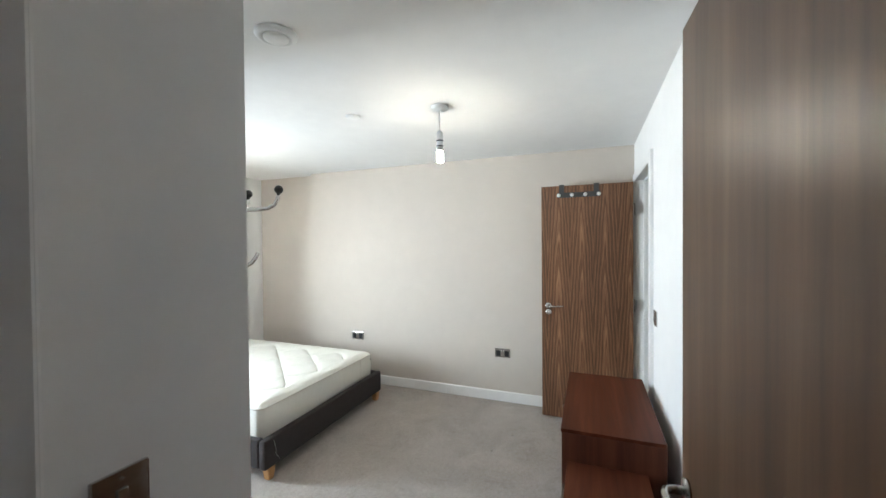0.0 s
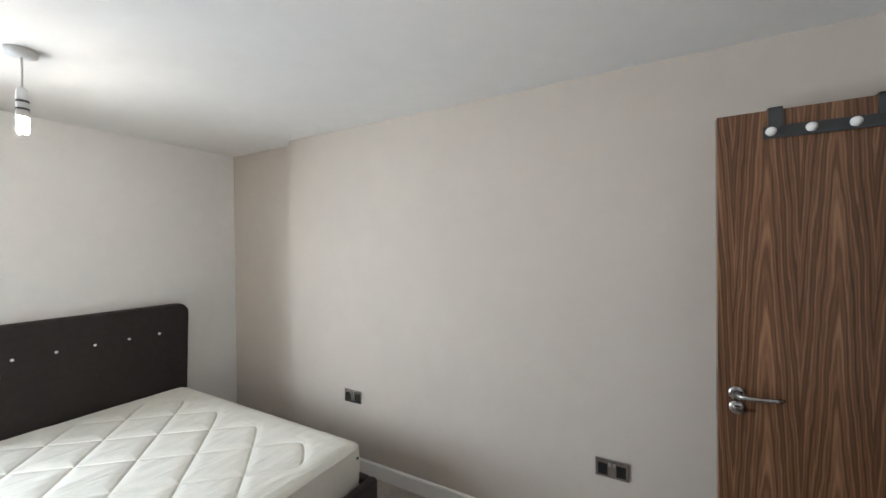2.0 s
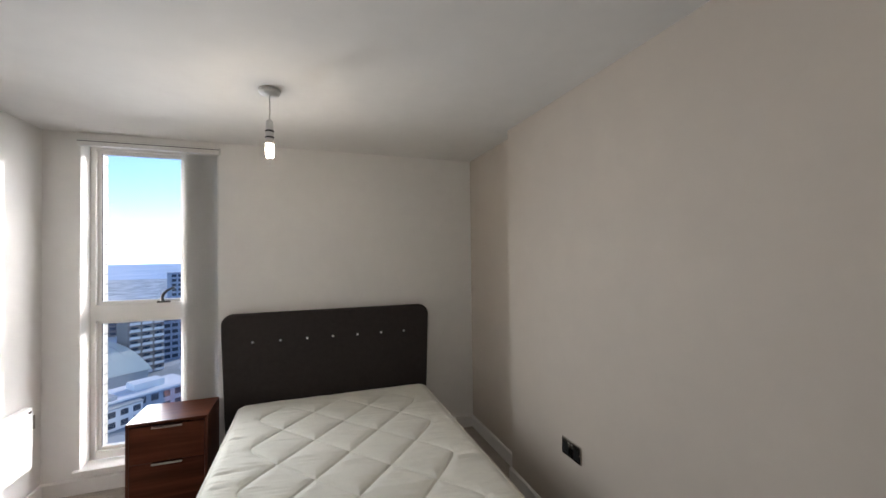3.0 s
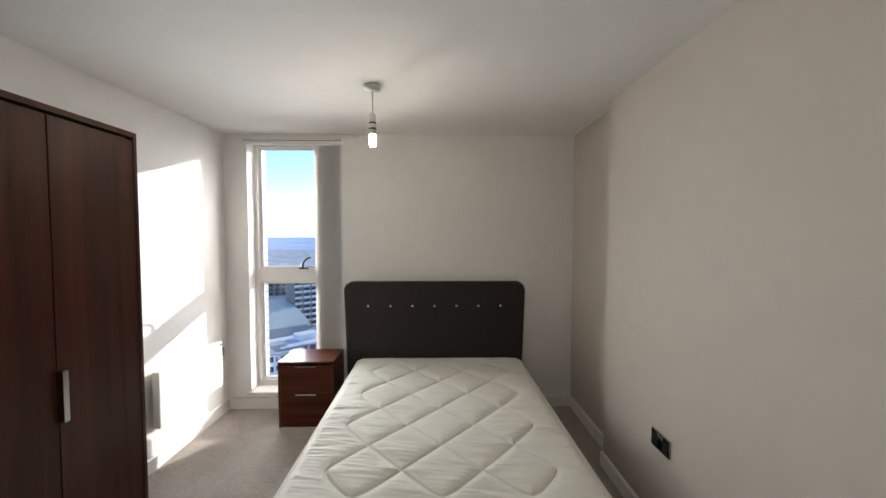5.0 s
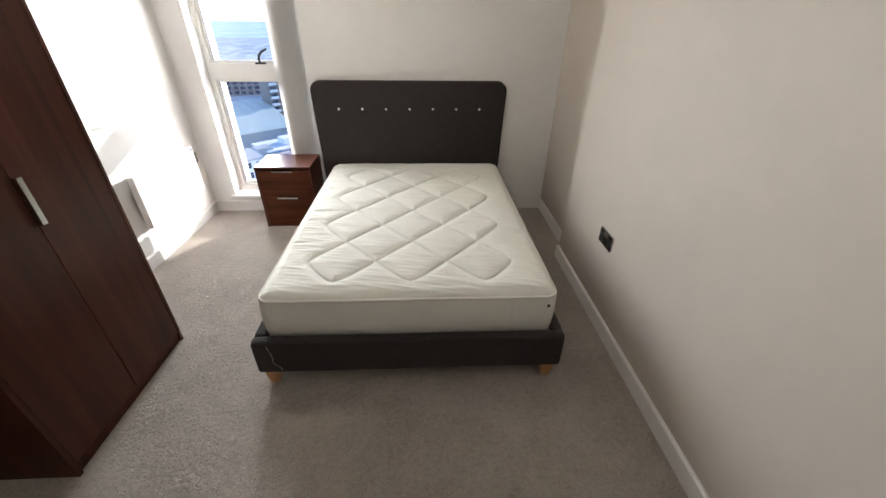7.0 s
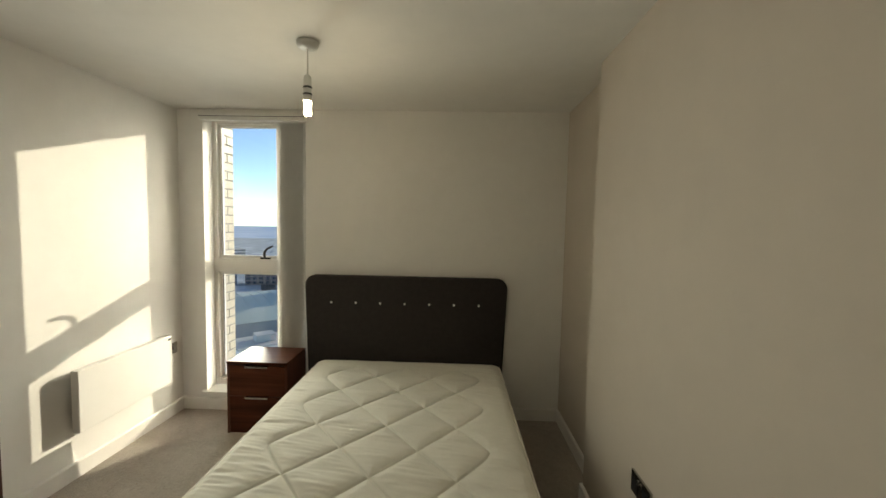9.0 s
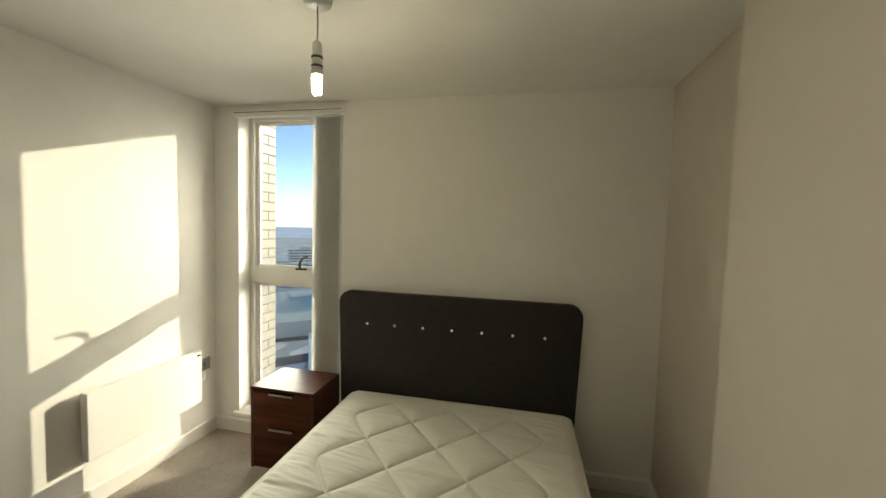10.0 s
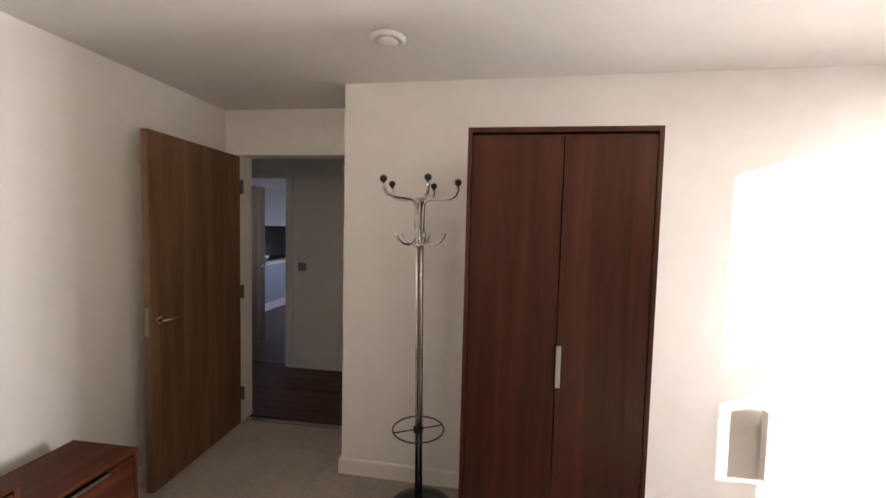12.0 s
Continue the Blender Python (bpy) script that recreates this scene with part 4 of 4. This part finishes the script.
part("spout", tube([(0, 0, 0), (0, 0, 0.2), (0.03, 0, 0.25), (0.09, 0, 0.26), (0.14, 0, 0.22)], 0.011, 12), M_CHROME, tap, smooth=True)
part("tap_base", lathe([(0.0, 0.0), (0.026, 0.0), (0.024, 0.03), (0.0, 0.032)], 20), M_CHROME, tap, smooth=True)
bowl = thing("white_bowl", pose(-4.42, -2.25, 0.84), "small white bowl on the dark worktop", "bowl")
part("shell", lathe([(0.0, 0.0), (0.05, 0.0), (0.09, 0.03), (0.11, 0.07), (0.104, 0.07), (0.085, 0.034), (0.045, 0.008), (0.0, 0.008)], 28), M_WHITE, bowl, smooth=True)

# ---- outside ----
def town_ground(name, base, tone2, tone3, scale):
    k = Mat(name, base, 0.95)
    co = k.coord(shift=False)
    v = k.node("ShaderNodeTexVoronoi")
    v.inputs["Scale"].default_value = scale
    k.t.links.new(co, v.inputs["Vector"])
    n = k.noise(co, scale * 0.25, 6, 0.65)
    f = k.math("ADD", k.math("MULTIPLY", v.outputs["Color"], 0.5), k.math("MULTIPLY", n, 0.6))
    k.base(k.ramp(f, [(0.3, tone2), (0.5, base), (0.68, tone3)]))
    return k.m


GZ = -48.0
# Haze over town and country is mixed into these pale, bluish tones.
M_TOWN = town_ground("town_ground", (0.30, 0.34, 0.37), (0.19, 0.225, 0.24), (0.48, 0.52, 0.55), 0.09)
M_FAR = town_ground("haze_tinted_country", (0.40, 0.52, 0.66), (0.34, 0.46, 0.60), (0.48, 0.58, 0.70), 0.012)
M_ROAD = plain("asphalt", (0.055, 0.055, 0.058), 0.9, wear=0.2, scale=0.6)
M_SAGE = plain("sage_metal_roof", (0.46, 0.52, 0.47), 0.55, wear=0.12, scale=0.08)
M_CONC = plain("pale_concrete", (0.42, 0.43, 0.43), 0.8, wear=0.15, scale=0.3)
M_BLUEB = plain("blue_grey_cladding", (0.24, 0.30, 0.39), 0.6, wear=0.2, scale=0.3)
M_WHITEB = plain("white_render", (0.72, 0.72, 0.72), 0.8, wear=0.1, scale=0.3)
M_BROWNB = plain("brown_brick_cladding", (0.22, 0.185, 0.17), 0.8, wear=0.2, scale=0.5)
M_PANE = plain("far_window_glass", (0.03, 0.05, 0.08), 0.1, wear=0.3, scale=0.2)

structure("ground", box((-900, 60, GZ - 1), (700, 1100, GZ)), M_TOWN, "town ground seen from high up", "ground")
far = bmesh.new()
inner = [far.verts.new((r * math.sin(a), r * math.cos(a), GZ - 0.5)) for r in (300,) for a in (2 * math.pi * i / 48 for i in range(48))]
outer = [far.verts.new((4500 * math.sin(a), 4500 * math.cos(a), GZ - 0.5)) for a in (2 * math.pi * i / 48 for i in range(48))]
for i in range(48):
    far.faces.new((inner[i], outer[i], outer[(i + 1) % 48], inner[(i + 1) % 48]))
bmesh.ops.recalc_face_normals(far, faces=far.faces[:])
structure("backdrop", far, M_FAR, "country reaching the horizon, with haze mixed into its blue", "distance")


def building(name, m, w, d, h, wall, label, storeys, bays, roof=None, balconies=False, win=0.55):
    """A block with its storeys of windows on the two faces that look this way; local origin at the base's middle."""
    b = thing(name, m, label, "building")
    body = part("wall", box((-w / 2, -d / 2, 0), (w / 2, d / 2, h)), wall, b)
    part("roof", boxes(((-w / 2 - 0.2, -d / 2 - 0.2, h), (w / 2 + 0.2, d / 2 + 0.2, h + 0.5)), ((-w * 0.15, -d * 0.2, h + 0.5), (w * 0.2, d * 0.2, h + 2.6))), roof or wall, b)
    sh, bw = h / storeys, w / bays
    win_me = to_mesh("window", box((-bw * win / 2, -0.10, -sh * 0.28), (bw * win / 2, 0.05, sh * 0.28)), M_PANE)
    side_bays = max(2, round(d / bw))
    bal_me = to_mesh("balcony", boxes(((-bw * 0.42, -1.3, -0.15), (bw * 0.42, 0, 0.05)), ((-bw * 0.42, -1.3, 0.05), (bw * 0.42, -1.22, 1.0))), M_WHITEB) if balconies else None
    for s in range(storeys):
        for k in range(bays):
            o = new("window", win_me)
            o.parent = b
            o.location = (-w / 2 + (k + 0.5) * bw, -d / 2, (s + 0.55) * sh)
            if bal_me:
                o = new("balcony", bal_me)
                o.parent = b
                o.location = (-w / 2 + (k + 0.5) * bw, -d / 2, (s + 0.15) * sh)
        for k in range(side_bays):
            o = new("window", win_me)
            o.parent = b
            o.matrix_basis = pose(w / 2, -d / 2 + (k + 0.5) * d / side_bays, (s + 0.55) * sh, 0, 0, 90)
    return b


def polar(az, dist):
    return dist * math.sin(radians(az)), 2 + dist * math.cos(radians(az))


def place(az, dist, turn=0.0):
    return pose(*polar(az, dist), GZ, 0, 0, -az + turn)


building("slab_block", place(-31.6, 470, 12), 38, 14, 18.5, M_CONC, "long pale concrete apartment slab with banded storeys", 6, 9, None, True, 0.7)
building("apartment_tower", place(-19.0, 215, 18), 13, 13, 27, M_BROWNB, "brown apartment tower with white balconies", 9, 3, M_CONC, True, 0.6)
building("glass_tower", place(-15.8, 236, 18), 13, 13, 24, M_BLUEB, "blue-grey glazed tower block", 8, 4, None, False, 0.75)
building("office_tower", place(-14.5, 330, 10), 22, 16, 39, M_BLUEB, "tall blue-grey office block far off", 12, 6, None, False, 0.7)
building("white_apartment_block", place(-26.6, 128, 14), 16, 12, 12, M_WHITEB, "white rendered low block with dark windows", 4, 5, M_CONC, False, 0.5)
building("low_office_block", place(-18.6, 158, 24), 24, 14, 7, M_BLUEB, "low blue-grey block with a pale flat roof", 2, 7, M_WHITEB, False, 0.6)
building("roof_terrace_block", place(-22.5, 150, 24), 16, 13, 6, M_WHITEB, "low white block with a pale flat roof", 2, 5, M_CONC, False, 0.6)
building("long_office_block", place(-35.5, 330, 8), 60, 16, 16, M_BLUEB, "long low blue-grey block", 4, 12, M_CONC, False, 0.7)
building("brick_block", place(-25.0, 330, -10), 46, 14, 13, M_BROWNB, "low brown brick block", 4, 10, M_CONC, False, 0.6)


def vault_hall():
    """A wide hall under a shallow curved roof with standing seams."""
    b = thing("curved_roof_hall", place(-31.0, 205, 10), "wide hall under a shallow sage-green curved roof", "building")
    w, d, eave, rise = 72, 62, 7.0, 6.5
    part("wall", box((-w / 2, -d / 2, 0), (w / 2, d / 2, eave)), M_CONC, b)
    bm = bmesh.new()
    n = 24
    lo, hi = [], []
    for i in range(n + 1):
        s = -1 + 2 * i / n
        z = eave + rise * (1 - s * s)
        lo.append((bm.verts.new((-w / 2 - 1, s * (d / 2 + 1), z)), bm.verts.new((w / 2 + 1, s * (d / 2 + 1), z))))
    for a, c in zip(lo, lo[1:]):
        bm.faces.new((a[0], a[1], c[1], c[0]))
    for k in (0, 1):
        bm.faces.new([p[k] for p in lo])
    bmesh.ops.recalc_face_normals(bm, faces=bm.faces[:])
    roof = part("roof", bm, M_SAGE, b, "sage-green curved metal roof")
    for i in range(15):
        x = -w / 2 + 3 + i * (w - 6) / 14
        pts = [(x, -d / 2 + d * j / 12, eave + rise * (1 - (2 * j / 12 - 1) ** 2) + 0.1) for j in range(13)]
        part("seam", tube(pts, 0.16, 4), M_CONC, roof)
    return b


vault_hall()


def road(name, az0, d0, az1, d1, w):
    a, c = Vector((*polar(az0, d0), 0)), Vector((*polar(az1, d1), 0))
    side = (c - a).normalized().cross(Vector((0, 0, 1))) * w / 2
    bm = bmesh.new()
    bm.faces.new([bm.verts.new(p + Vector((0, 0, GZ + 0.06))) for p in (a - side, c - side, c + side, a + side)])
    bmesh.ops.recalc_face_normals(bm, faces=bm.faces[:])
    out = bmesh.ops.extrude_face_region(bm, geom=bm.faces[:])
    bmesh.ops.translate(bm, vec=(0, 0, -0.05), verts=[v for v in out["geom"] if isinstance(v, bmesh.types.BMVert)])
    structure(name, bm, M_ROAD, "grey asphalt road far below", "road")


road("road_1", -42, 175, -8, 195, 14)
road("road_2", -40, 140, -8, 178, 9)
road("road_3", -24, 120, -27, 600, 10)


# ---- brick return outside the window ----
pier = structure("wall_brick_return", box((-0.30, 4.425, -0.6), (0.142, 4.705, 3.2)), M_MORTAR, "cream glazed brick return outside the window", "brick wall")
structure("wall_outer", boxes(((-0.30, 4.42, -3), (0.20, 4.425, 3.2)), ((0.985, 4.42, -3), (3.2, 4.47, 3.2)), ((0.20, 4.42, -3), (0.985, 4.47, 0.12)), ((0.20, 4.42, 2.29), (0.985, 4.47, 3.2))), M_EXTWALL, "outer face of the wall", "wall")


def brick_mesh(length):
    return to_mesh("brick", box((0, 0, 0), (0.008, length, 0.065), 0.002, 1), M_BRICK)


BRICK = {0.09: brick_mesh(0.086), 0.18: brick_mesh(0.176)}
for c in range(50):
    z = -0.56 + c * 0.075
    runs = ((4.428, 0.09), (4.524, 0.18)) if c % 2 else ((4.428, 0.18), (4.614, 0.09))
    for y, kind in runs:
        o = new("brick", BRICK[kind])
        o.parent = pier
        o.location = (0.138, y, z)

# ---- floorboards of the hall ----
PLANK = to_mesh("floorboard", box((0, 0, 0), (0.1225, 1.28, 0.014), 0.0012, 1), M_PLANK)
for i in range(9):
    for j in range(4):
        y = -2.0 + j * 1.283 - (0.47 * (i % 3))
        o = new("floorboard", PLANK)
        o.parent = hall_floor
        o.location = (-1.735 + i * 0.125, max(-2.0, y) if j == 0 else y, -0.014)
